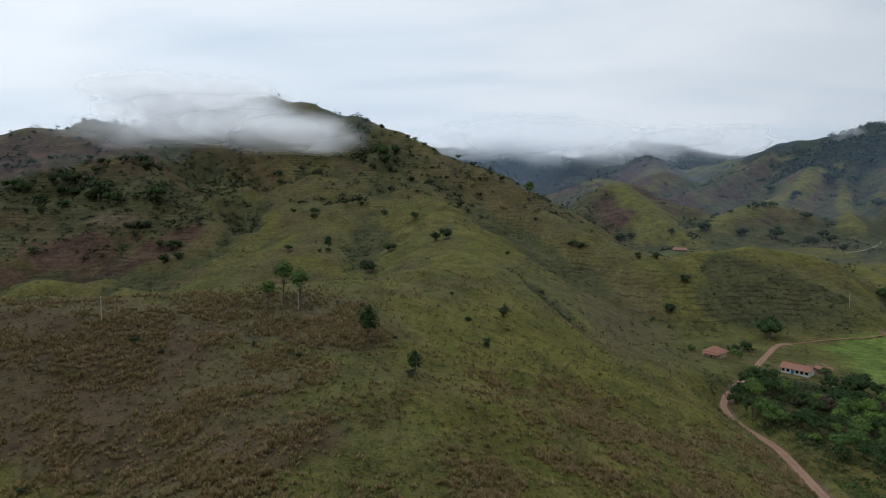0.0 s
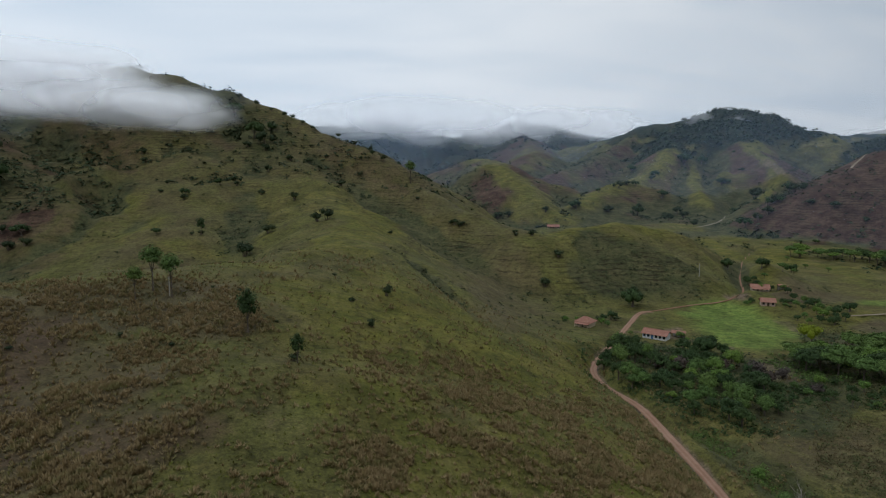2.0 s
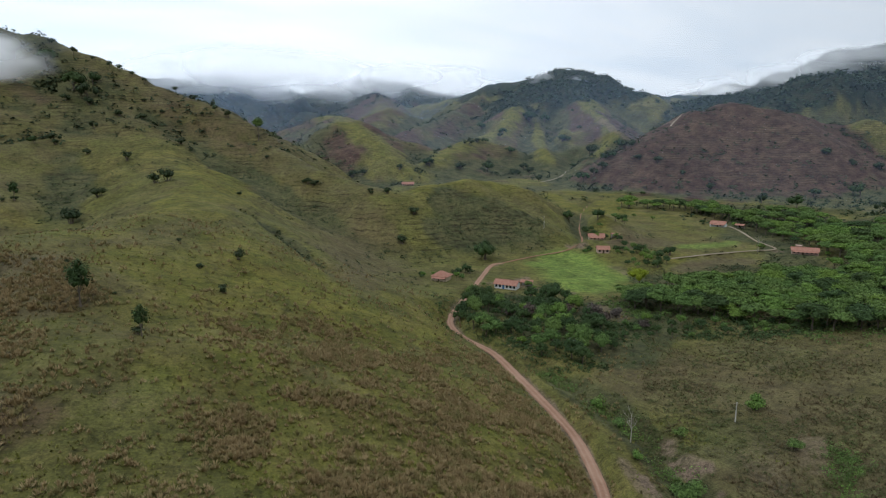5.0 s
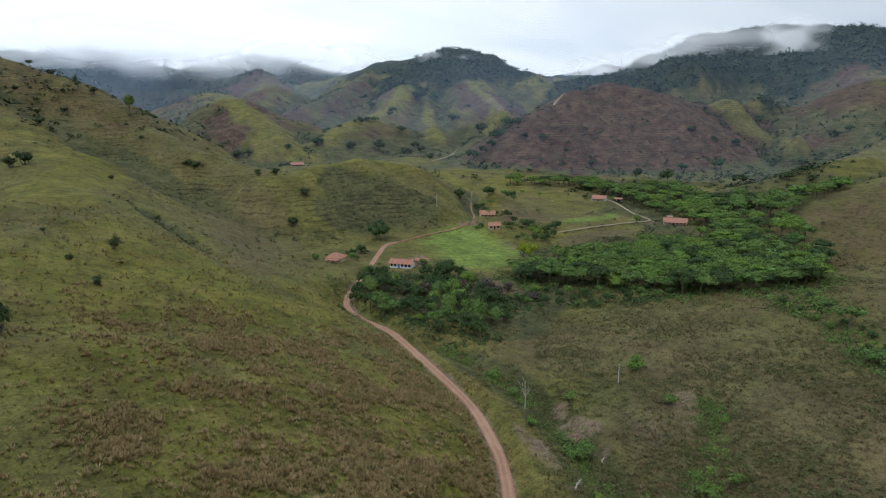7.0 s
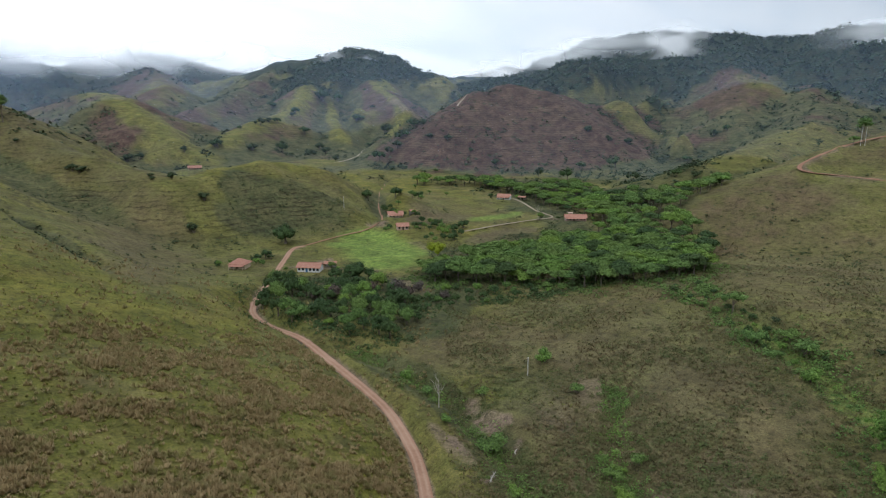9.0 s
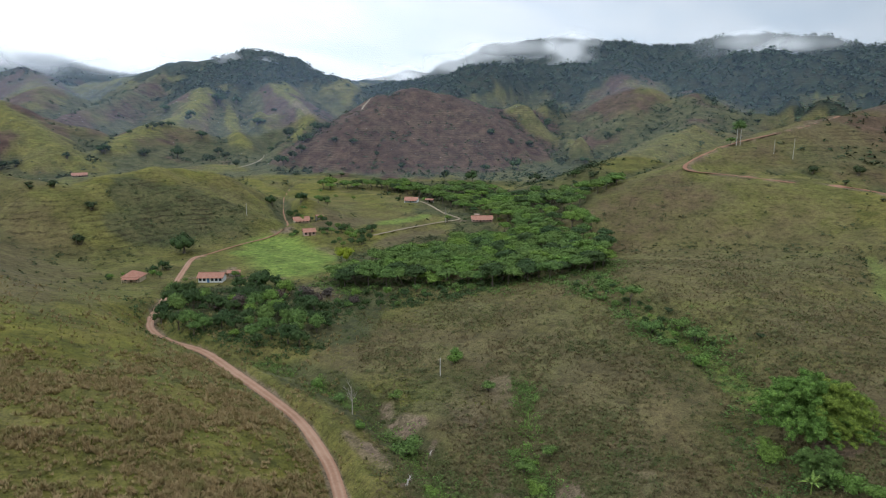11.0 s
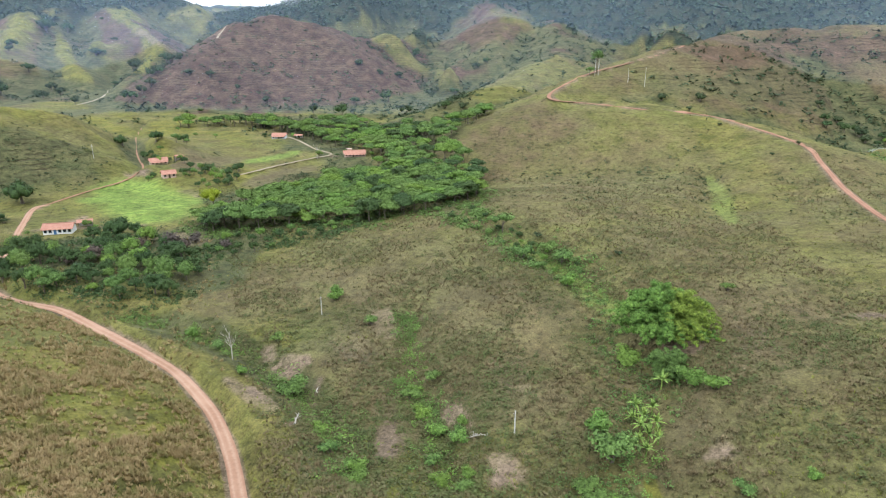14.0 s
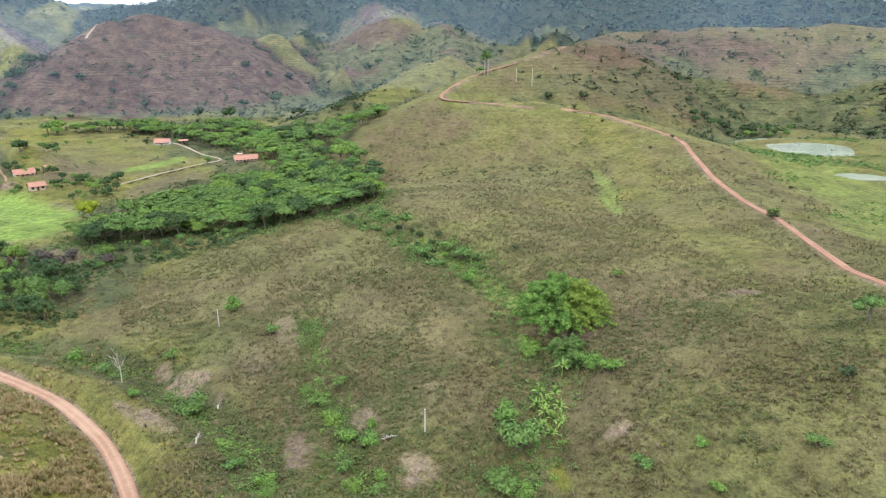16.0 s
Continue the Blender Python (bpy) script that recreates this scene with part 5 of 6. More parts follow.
# ---- farmhouses ----
def gable_roof(bm, w, d, z, rise, over, thick=0.14):
    """Two tiled slopes with thickness; the ridge runs along x."""
    hw, hd = w / 2 + over, d / 2 + over
    drop = over * rise / (d / 2)
    for side in (-1, 1):
        low = [(-hw, side * hd, z - drop), (hw, side * hd, z - drop), (hw, 0, z + rise), (-hw, 0, z + rise)]
        under = [bm.verts.new(c) for c in low]
        above = [bm.verts.new((c[0], c[1], c[2] + thick)) for c in low]
        bm.faces.new(above if side < 0 else above[::-1])
        bm.faces.new(under[::-1] if side < 0 else under)
        for k in range(4):
            bm.faces.new((under[k], under[(k + 1) % 4], above[(k + 1) % 4], above[k]))
    return bm


def hip_roof(bm, w, d, z, rise, over, thick=0.14):
    hw, hd, ridge = w / 2 + over, d / 2 + over, max(0.6, (w - d) / 2 + 0.4)
    for lift in (0.0, thick):
        c = [bm.verts.new(v) for v in ((-hw, -hd, z - 0.2 + lift), (hw, -hd, z - 0.2 + lift), (hw, hd, z - 0.2 + lift), (-hw, hd, z - 0.2 + lift), (-ridge, 0, z + rise + lift), (ridge, 0, z + rise + lift))]
        for f in ((0, 1, 5, 4), (1, 2, 5), (2, 3, 4, 5), (3, 0, 4)):
            bm.faces.new([c[i] for i in (f if lift else f[::-1])])
        if not lift:
            base = c[:4]
    for k in range(4):
        bm.faces.new((base[k], base[(k + 1) % 4], c[(k + 1) % 4], c[k]))
    return bm


def farmhouse(x, y, wide, deep, turn, wall_mat, label, tall=2.5, rise=1.4, hip=False, windows=3, porch=True, frame_mat=None):
    """A low house: walls with real openings' frames, doors, panes, tiled roof, porch with posts. Its front looks towards -y of its own axes."""
    frame_mat = frame_mat or DARKWOOD
    corners = [ground_at(x + a, y + b) for a in (-wide / 2, wide / 2) for b in (-deep / 2, deep / 2)]
    z = max(corners) - 0.25
    root = empty("farmhouse", x, y, z, turn)
    low = min(corners) - z - 0.6
    spots = [-wide / 2 + wide * (k + 0.5) / (windows + 1) for k in range(windows + 1)]
    door_at = spots[windows // 2]
    # the front wall stands in pieces round its openings
    bm = bmesh.new()
    openings = sorted([(s - 0.55, s + 0.55, 0.95, 2.1) for s in spots if s != door_at] + [(door_at - 0.5, door_at + 0.5, 0.0, 2.1)])
    edge = -wide / 2
    for a, b, sill, head in openings:
        box(bm, edge, a, -deep / 2, -deep / 2 + 0.2, low, tall)
        box(bm, a, b, -deep / 2, -deep / 2 + 0.2, head, tall)
        box(bm, a, b, -deep / 2, -deep / 2 + 0.2, low, sill)
        edge = b
    box(bm, edge, wide / 2, -deep / 2, -deep / 2 + 0.2, low, tall)
    part("front_wall", bm, wall_mat, root)
    part("back_wall", box(bmesh.new(), -wide / 2, wide / 2, deep / 2 - 0.2, deep / 2, low, tall), wall_mat, root)
    for side in (-1, 1):
        bm = bmesh.new()
        box(bm, side * wide / 2 - (0.2 if side > 0 else 0), side * wide / 2 + (0.2 if side < 0 else 0), -deep / 2 + 0.2, deep / 2 - 0.2, low, tall)
        if not hip:
            xs = (side * wide / 2 - 0.2, side * wide / 2) if side > 0 else (side * wide / 2, side * wide / 2 + 0.2)
            tri = [[bm.verts.new(c) for c in ((xx, -deep / 2, tall), (xx, deep / 2, tall), (xx, 0, tall + rise))] for xx in xs]
            bm.faces.new(tri[0][::-1])
            bm.faces.new(tri[1])
            for k in range(3):
                bm.faces.new((tri[0][k], tri[0][(k + 1) % 3], tri[1][(k + 1) % 3], tri[1][k]))
        part("side_wall", bm, wall_mat, root)
    part("floor_slab", box(bmesh.new(), -wide / 2 + 0.2, wide / 2 - 0.2, -deep / 2 + 0.2, deep / 2 - 0.2, low, 0.02), CONCRETE, root)
    roof = part("roof", (hip_roof if hip else gable_roof)(bmesh.new(), wide, deep, tall, rise, 0.6), ROOF, root, "red clay tile roof")
    ridge = wide / 2 + 0.6 if not hip else max(0.6, (wide - deep) / 2 + 0.4)
    part("ridge_tiles", box(bmesh.new(), -ridge, ridge, -0.16, 0.16, tall + rise + 0.1, tall + rise + 0.26, 0.05), ROOF, roof)
    for s in spots:
        if s == door_at:
            part("door", box(bmesh.new(), s - 0.5, s + 0.5, -deep / 2 + 0.05, -deep / 2 + 0.11, 0.02, 2.1), frame_mat, root)
            continue
        window = part("window", box(box(box(bmesh.new(), s - 0.55, s - 0.47, -deep / 2 + 0.02, -deep / 2 + 0.16, 0.95, 2.1), s + 0.47, s + 0.55, -deep / 2 + 0.02, -deep / 2 + 0.16, 0.95, 2.1), s - 0.47, s + 0.47, -deep / 2 + 0.02, -deep / 2 + 0.16, 2.0, 2.1), frame_mat, root)
        part("pane", box(bmesh.new(), s - 0.47, s + 0.47, -deep / 2 + 0.08, -deep / 2 + 0.1, 0.95, 2.0), GLASS, window)
        part("sill", box(bmesh.new(), s - 0.62, s + 0.62, -deep / 2 - 0.1, -deep / 2 + 0.0, 0.86, 0.945), CONCRETE, window)
    if porch:
        out = 2.0
        bm = bmesh.new()
        front = [(-wide / 2 + 0.2, -deep / 2 - out, tall - 0.75), (wide / 2 - 0.2, -deep / 2 - out, tall - 0.75), (wide / 2 - 0.2, -deep / 2 - 0.003, tall - 0.28), (-wide / 2 + 0.2, -deep / 2 - 0.003, tall - 0.28)]
        lo_v = [bm.verts.new(c) for c in front]
        hi_v = [bm.verts.new((c[0], c[1], c[2] + 0.12)) for c in front]
        bm.faces.new(hi_v)
        bm.faces.new(lo_v[::-1])
        for k in range(4):
            bm.faces.new((lo_v[k], lo_v[(k + 1) % 4], hi_v[(k + 1) % 4], hi_v[k]))
        part("porch_roof", bm, ROOF, root, "red clay tile porch roof")
        part("porch_floor", box(bmesh.new(), -wide / 2, wide / 2, -deep / 2 - out, -deep / 2 - 0.003, low, 0.0), CONCRETE, root)
        for k in range(4):
            px = -wide / 2 + 0.4 + k * (wide - 0.8) / 3
            part("porch_post", box(bmesh.new(), px - 0.08, px + 0.08, -deep / 2 - out + 0.1, -deep / 2 - out + 0.26, 0.0, tall - 0.74), wall_mat, root)
    return tagged(root, label, "house", "farmhouses in the valley")


def facing(x, y, off=0.0):
    """The turn by which a house's front looks to the valley's mouth, or off from that by some degrees."""
    return math.atan2(-x, y) + radians(off)


(ax, ay, aw), (bx, by, bw), (cx, cy, cw), (dx_, dy_, dw), (ex, ey, ew), (fx_, fy_, fw), (gx, gy, gw) = HOUSES
farmhouse(ax, ay, aw, 6.2, facing(ax, ay, -24), CREAMWALL, "cream farmhouse with a red hipped tile roof", rise=1.9, hip=True, windows=2)
farmhouse(bx, by, bw, 5.2, facing(bx, by, -20), WHITEWALL, "long white farmhouse with a red tile roof", windows=5, porch=False, frame_mat=BLUEWOOD)
farmhouse(cx, cy, cw, 6.0, facing(cx, cy, 8), CREAMWALL, "farmhouse with a porch and red tile roof", windows=3)
farmhouse(dx_, dy_, dw, 5.0, facing(dx_, dy_, 10), PINKWALL, "small pink farmhouse with a red tile roof", windows=2, porch=False)
farmhouse(ex, ey, ew, 6.0, facing(ex, ey, -15), WHITEWALL, "distant white farmhouse with a red tile roof", windows=4)
long_house = farmhouse(fx_, fy_, fw, 5.6, facing(fx_, fy_, 6), PINKWALL, "long pink farmhouse with a red tile roof", windows=5)
part("roof_tank", box(box(bmesh.new(), -4.2, -1.8, 0.2, 2.2, 3.4, 4.6), -4.6, -1.4, -0.1, 2.5, 4.602, 4.8), PINKWALL, long_house)
farmhouse(gx, gy, gw * 0.75, 6.0, facing(gx, gy, 0), CREAMWALL, "lone farmhouse in the saddle with a tile roof", windows=4)


def shed(x, y, wide, deep, turn, label):
    root = empty("farm_shed", x, y, None, turn)
    for sx in (-1, 1):
        for sy in (-1, 1):
            part("post", box(bmesh.new(), sx * wide / 2 - 0.08, sx * wide / 2 + 0.08, sy * deep / 2 - 0.08, sy * deep / 2 + 0.08, -0.8, 2.3), DARKWOOD, root)
    part("roof", gable_roof(bmesh.new(), wide, deep, 2.35, 0.7, 0.4), ROOF, root, "weathered tile roof")
    part("back_wall", box(bmesh.new(), -wide / 2 + 0.1, wide / 2 - 0.1, deep / 2 - 0.07, deep / 2 + 0.07, -0.8, 2.25), CONCRETE, root)
    return tagged(root, label, "shed", "sheds by the farmhouses")


shed(bx + 11, by + 1, 5.0, 3.2, facing(bx, by, -8), "low open shed beside the white farmhouse")
shed(cx + 10.5, cy - 5, 4.0, 3.0, facing(cx, cy, 20), "small open shed beside the farmhouse")
shed(ex + 9, ey - 10, 5.5, 3.5, facing(ex, ey, -20), "open shed below the distant farmhouse")


# ---- poles ----
POLES = [(120.5, 97.8, 4.4), (90.2, 31.8, 4.2), (452.8, 111.2, 10.2), (454.1, 109.2, 9.8), (452.0, 87.9, 8.4), (451.8, 76.5, 11.3), (-82.5, 148.1, 5.7), (211.5, 319.6, 5.9), (211.8, 320.1, 6.3), (-40.1, 170.4, 4.7), (-45.7, 176.9, 4.2), (357.2, 242.1, 5.4)]


def utility_pole(x, y, tall):
    root = empty("utility_pole", x, y)
    piece("shaft", mesh_of("shaft", *tube([(0, 0, -0.8, 0.15), (0, 0, tall * 0.5, 0.125), (0, 0, tall, 0.095)], 9), CONCRETE, True), root)
    part("cap", box(bmesh.new(), -0.11, 0.11, -0.11, 0.11, tall, tall + 0.06, 0.02), CONCRETE, root)
    part("crossarm", box(bmesh.new(), -0.55, 0.55, 0.1, 0.2, tall - 0.45, tall - 0.33), DARKWOOD, root)
    for s in (-0.45, 0.45):
        piece("insulator", mesh_of("insulator", *tube([(s, 0.15, tall - 0.33, 0.05), (s, 0.15, tall - 0.24, 0.07), (s, 0.15, tall - 0.16, 0.03)], 6), STONE, True), root)
    return tagged(root, "thin pale concrete utility pole on the slope", "pole", "poles on the slopes")


for x, y, tall in POLES:
    utility_pole(x, y, max(4.8, tall * 1.12))


# ---- bamboo, bananas, dead trees ----
def bamboo_clump(x, y, wide, tall, culms, seed, leaf_mat, ageing_mat, label):
    """Culms that arch from one base over a wide dome and droop at its rim, each hung with plumes of narrow leaves; one flank has begun to yellow."""
    r = np.random.default_rng(seed)
    root = empty("bamboo_clump", x, y)
    stems, fresh, ageing = [], ([], []), ([], [])
    for k in range(culms):
        a, lean = r.uniform(0, 2 * math.pi), math.acos(1 - 0.98 * (k + 0.5) / culms)
        size = r.uniform(0.82, 1.1)
        reach, top = 0.42 * wide * math.sin(lean) ** 1.2 * size, tall * (0.16 + 0.84 * math.cos(lean)) * size
        b, path = 0.1 * wide * math.sqrt(r.uniform(0, 1)), []
        for t in np.linspace(0, 1, 9):
            out = b + (reach - 0.3 * b) * (0.55 * t + 0.45 * t * t)
            path.append((out * math.cos(a), out * math.sin(a), max(0.5 * t, top * (2.0 * t - 1.0 * t * t - 0.22 * t ** 6)), 0.05 * (1.1 - t)))
        path[0] = (*path[0][:2], -0.3, 0.05)
        stems.append(tube(path, 4))
        pts = np.array(path)[:, :3]
        steps = np.array([0.34, 0.50, 0.66, 0.80, 0.92, 1.0])
        centres = np.stack([np.interp(steps, np.linspace(0, 1, 9), pts[:, i]) for i in range(3)], -1) + r.normal(size=(6, 3)) * 0.15
        round_by = np.array([0.50, 0.66, 0.76, 0.76, 0.62, 0.40]) * tall / 9.0 * r.uniform(0.8, 1.2)
        v, f = foliage(r, centres, np.stack([round_by, round_by, 0.85 * round_by], -1), 330, 0.30, narrow=0.2, shrink=0.6)
        verts, quads = ageing if math.sin(a) < -0.5 + 0.4 * r.normal() and ageing_mat else fresh
        quads.append(f + sum(len(w) for w in verts))
        verts.append(v)
    piece("culms", mesh_of("culms", *joined(*stems), BRIGHT, True), root)
    piece("foliage", mesh_of("foliage", np.concatenate(fresh[0]), np.concatenate(fresh[1]), leaf_mat, True), root)
    if ageing[0]:
        piece("ageing_foliage", mesh_of("ageing_foliage", np.concatenate(ageing[0]), np.concatenate(ageing[1]), ageing_mat, True), root, "yellowing bamboo plumes")
    return tagged(root, label, "bamboo")


(b1x, b1y, b1w), (b2x, b2y, b2w) = [(131.5, 13.4, 25.0), (116.5, 10.2, 11.5)]
bamboo_clump(b1x, b1y, b1w, 11.0, 170, 71, BAMBOO, OLDBAMBOO, "large yellow-green bamboo clump with arching plumes")
bamboo_clump(b2x, b2y, b2w, 6.2, 60, 72, FOREST, None, "smaller green bamboo clump with drooping plumes")


def banana_plant(x, y, tall, seed):
    r = np.random.default_rng(seed)
    root = empty("banana_plant", x, y)
    piece("stem", mesh_of("stem", *tube([(0, 0, -0.3, 0.16), (0, 0, tall * 0.5, 0.1)], 7), BANANA, True), root)
    for k in range(15):
        a, lean = k * 2.4 + r.uniform(-0.3, 0.3), r.uniform(0.25, 0.95)
        way, side = np.array([math.cos(a), math.sin(a), 0]), np.array([-math.sin(a), math.cos(a), 0])
        verts = []
        for t in np.linspace(0, 1, 7):
            c = way * (tall * 0.62 * lean * t) + np.array([0, 0, tall * (0.5 + 0.5 * (1.25 - lean) * t * 1.3 - 0.42 * lean * t * t)])
            w = 0.19 * math.sin(math.pi * (0.12 + 0.86 * t)) * tall / 3.2
            verts += [c - side * w - (0, 0, 0.35 * w), c + (0, 0, 0.05), c + side * w - (0, 0, 0.35 * w)]
        quads = [(3 * i + j, 3 * i + j + 1, 3 * i + j + 4, 3 * i + j + 3) for i in range(6) for j in (0, 1)]
        piece("leaf", mesh_of("leaf", verts, quads, BANANA, True), root)
    return tagged(root, "light green banana plant with long broad leaves", "banana plant", "banana plants below the bamboo")


for n, (x, y, w) in enumerate([(101.2, 11.7, 3.5), (103.7, 10.7, 3.5), (100.9, 13.6, 3.1), (95.5, 8.3, 3.2), (95.4, 11.5, 3.1), (111.7, 10.4, 4.4), (98.4, 11.7, 4.0), (96.1, 10.0, 3.9), (99.2, 9.3, 3.6), (92.9, 9.7, 3.4), (104.4, 13.7, 3.6)]):
    banana_plant(x, y, max(2.6, w * 0.95), 80 + n)


def dead_tree(x, y, tall, seed):
    r = np.random.default_rng(seed)
    root = empty("dead_tree", x, y)
    piece("trunk", mesh_of("trunk", *tube([(0, 0, -0.4, 0.16), (0.1, 0, tall * 0.45, 0.11), (0.0, 0.1, tall * 0.8, 0.06), (0.1, 0.1, tall, 0.02)], 7), PALEBARK, True), root)
    for k in range(9):
        z = tall * r.uniform(0.4, 0.85)
        a, reach = r.uniform(0, 6.3), tall * r.uniform(0.15, 0.3)
        tip = (reach * math.cos(a), reach * math.sin(a), z + reach * r.uniform(0.7, 1.3))
        mid = (tip[0] * 0.55, tip[1] * 0.55, z + (tip[2] - z) * 0.4)
        twigs = [tube([(0.05, 0.05, z, 0.06), (*mid, 0.045), (*tip, 0.015)], 5)]
        for j in range(3):
            end = (tip[0] + r.normal() * reach * 0.3, tip[1] + r.normal() * reach * 0.3, tip[2] + r.uniform(0, 0.3) * reach)
            twigs.append(tube([(*mid, 0.03), (*end, 0.01)], 4))
        piece("branch", mesh_of("branch", *joined(*twigs), PALEBARK, True), root)
    return tagged(root, "bare grey dead tree with thin branches", "dead tree")


for n, (x, y, tall) in enumerate([(91.6, 101.0, 6.8), (304.4, 242.6, 9.0)]):
    dead_tree(x, y, max(5.0, tall * 1.1), 90 + n)


def fallen_tree(x, y, length, turn, seed):
    """A bleached dead trunk lying on the slope with a few broken limbs."""
    r = np.random.default_rng(seed)
    root = empty("fallen_tree", x, y, ground_at(x, y) - 0.05, turn)

    def lying(reach, side, lift, thick, sides=7):
        rings = [(0.12 * r.normal(), 0.1 * r.normal(), t * reach, thick * (1.1 - 0.9 * t)) for t in np.linspace(0, 1, 6)]
        verts, quads = tube(rings, sides)
        c, k = math.cos(side), math.sin(side)
        return [(c * v[2] - k * v[0], k * v[2] + c * v[0], lift + 0.6 * thick + v[1] + 0.06 * v[2]) for v in verts], quads

    piece("trunk", mesh_of("trunk", *lying(length, 0.0, 0.0, 0.2), PALEBARK, True), root)
    for k in range(5):
        v, f = lying(length * r.uniform(0.25, 0.5), r.uniform(-0.9, 0.9), 0.05, 0.09, 5)
        at = length * r.uniform(0.3, 0.8)
        piece("limb", mesh_of("limb", [(a + at, b, c + 0.1) for a, b, c in v], f, PALEBARK, True), root)
    return tagged(root, "bleached dead tree lying on the bare slope", "fallen tree", "fallen trees by the gully")


for n, (x, y, length, turn) in enumerate([(91.0, 76.6, 5.2, 0.5), (76.6, 70.6, 3.8, 0.4), (88.6, 36.2, 3.4, 2.2)]):
    fallen_tree(x, y, length, turn, 95 + n)


# ---- scattered growth ----
def scatter(seed, count, az, reach, even=1.0):
    """Random places in a fan round the valley, as many near as far by share."""
    r = np.random.default_rng(seed)
    a = np.radians(r.uniform(*az, count))
    d = np.sqrt(r.uniform(reach[0] ** 2, reach[1] ** 2, count)) if even == 1 else reach[0] * (reach[1] / reach[0]) ** r.uniform(0, 1, count)
    return d * np.sin(a), d * np.cos(a), r


def clear_of_roads(x, y, gap=1.2):
    ok = np.ones(len(x), bool)
    for line, width in ROADS.values():
        ok &= to_line(x, y, line)[0] > width * 0.55 + gap
    for hx, hy, hw in HOUSES:
        ok &= np.hypot(x - hx, y - hy) > 0.6 * hw + 3
    for px, py, rx, ry, turn, level in PONDS:
        ok &= np.hypot(x - px, y - py) > 1.1 * max(rx, ry)
    return ok


def tufts(name, x, y, z, r, blades, tall, wide, thin, mat, label, category):
    """Grass tussocks: thin blades that fan out from one root each, all in one mesh."""
    n = len(x)
    a = r.uniform(0, 2 * math.pi, (n, blades))
    size = r.lognormal(-0.05, 0.3, (n, 1)).clip(0.4, 1.9)
    lean = np.sqrt(r.uniform(0.0, 1.0, (n, blades)))
    reach = wide * size * lean
    top = tall * size * r.uniform(0.6, 1.1, (n, blades)) * (1 - 0.62 * lean ** 2)
    out = np.stack([np.cos(a), np.sin(a)], -1)
    b = a + r.uniform(0.6, 2.5, (n, blades))
    side = np.stack([np.cos(b), np.sin(b)], -1)
    w = (thin * np.sqrt(size) * r.uniform(0.6, 1.4, (n, blades)))[..., None]
    root = np.stack([x, y], -1)[:, None, :] + out * reach[..., None] * 0.3
    tip = np.stack([x, y], -1)[:, None, :] + out * reach[..., None]
    zz = z[:, None] + 0 * a
    verts = np.stack([
        np.concatenate([root - side * w, (zz - 0.1)[..., None]], -1), np.concatenate([root + side * w, (zz - 0.1)[..., None]], -1),
        np.concatenate([tip + side * w * 0.55, (zz + top)[..., None]], -1), np.concatenate([tip - side * w * 0.55, (zz + top)[..., None]], -1)], 2)
    return tagged(new(name, mesh_of(name, verts.reshape(-1, 3), np.arange(n * blades * 4).reshape(-1, 4), mat)), label, category, kind="stuff")


def mounds(name, x, y, z, r, blades, wide, tall, mat, label, category):
    """Rounded grass tussocks: blades that rise from the root and droop over the sides, all in one mesh."""
    n = len(x)
    size = r.lognormal(-0.05, 0.34, (n, 1)).clip(0.45, 2.0)
    a = r.uniform(0, 2 * math.pi, (n, blades))
    lean = np.sqrt(r.uniform(0.0, 1.0, (n, blades)))
    out = np.stack([np.cos(a), np.sin(a)], -1)
    side = np.stack([-np.sin(a), np.cos(a)], -1) * (0.085 * np.sqrt(size) * r.uniform(0.6, 1.4, (n, blades)))[..., None]
    start, end = wide * size * lean * 0.45, wide * size * lean * r.uniform(0.85, 1.2, (n, blades))
    rise = tall * size * r.uniform(0.75, 1.1, (n, blades))
    centre = np.stack([x, y], -1)[:, None, :]
    low = (z[:, None] + rise * 0.45 * (1 - lean) - 0.05)[..., None]
    high = (z[:, None] + rise * (1 - 0.72 * lean ** 2))[..., None]
    root, tip = centre + out * start[..., None], centre + out * end[..., None]
    verts = np.stack([np.concatenate([root - side, low], -1), np.concatenate([root + side, low], -1), np.concatenate([tip, high], -1)], 2)
    return tagged(new(name, mesh_of(name, verts.reshape(-1, 3), np.arange(n * blades * 3).reshape(-1, 3), mat)), label, category, kind="stuff")


def clumps(name, x, y, z, r, per, size, wide, tall, mat, label, category):
    """Low bushes, each a loose heap of leaf quads, all in one mesh."""
    n = len(x)
    s = r.lognormal(-0.1, 0.42, (n, 1, 1)).clip(0.35, 2.6)
    way = r.normal(size=(n, per, 3))
    way[..., 2] = np.abs(way[..., 2])
    way /= np.linalg.norm(way, axis=-1)[..., None]
    at = np.stack([x, y, z], -1)[:, None] + way * s * np.array([wide, wide, tall]) * r.uniform(0.45, 1.05, (n, per, 1))
    normal = way * 0.7 + r.normal(size=(n, per, 3)) * 0.4 + (0, 0, 0.75)
    normal /= np.linalg.norm(normal, axis=-1)[..., None]
    a = np.cross(normal, r.normal(size=(n, per, 3)))
    a /= np.linalg.norm(a, axis=-1)[..., None]
    b = np.cross(normal, a)
    k = size * np.sqrt(s) * r.uniform(0.5, 1.3, (n, per, 1))
    verts = np.stack([at - a * k - normal * k * 0.25, at - b * k * 0.7, at + a * k - normal * k * 0.25, at + b * k * 0.7], 2).reshape(-1, 3)
    return tagged(new(name, mesh_of(name, verts, np.arange(n * per * 4).reshape(-1, 4), mat)), label, category, kind="stuff")


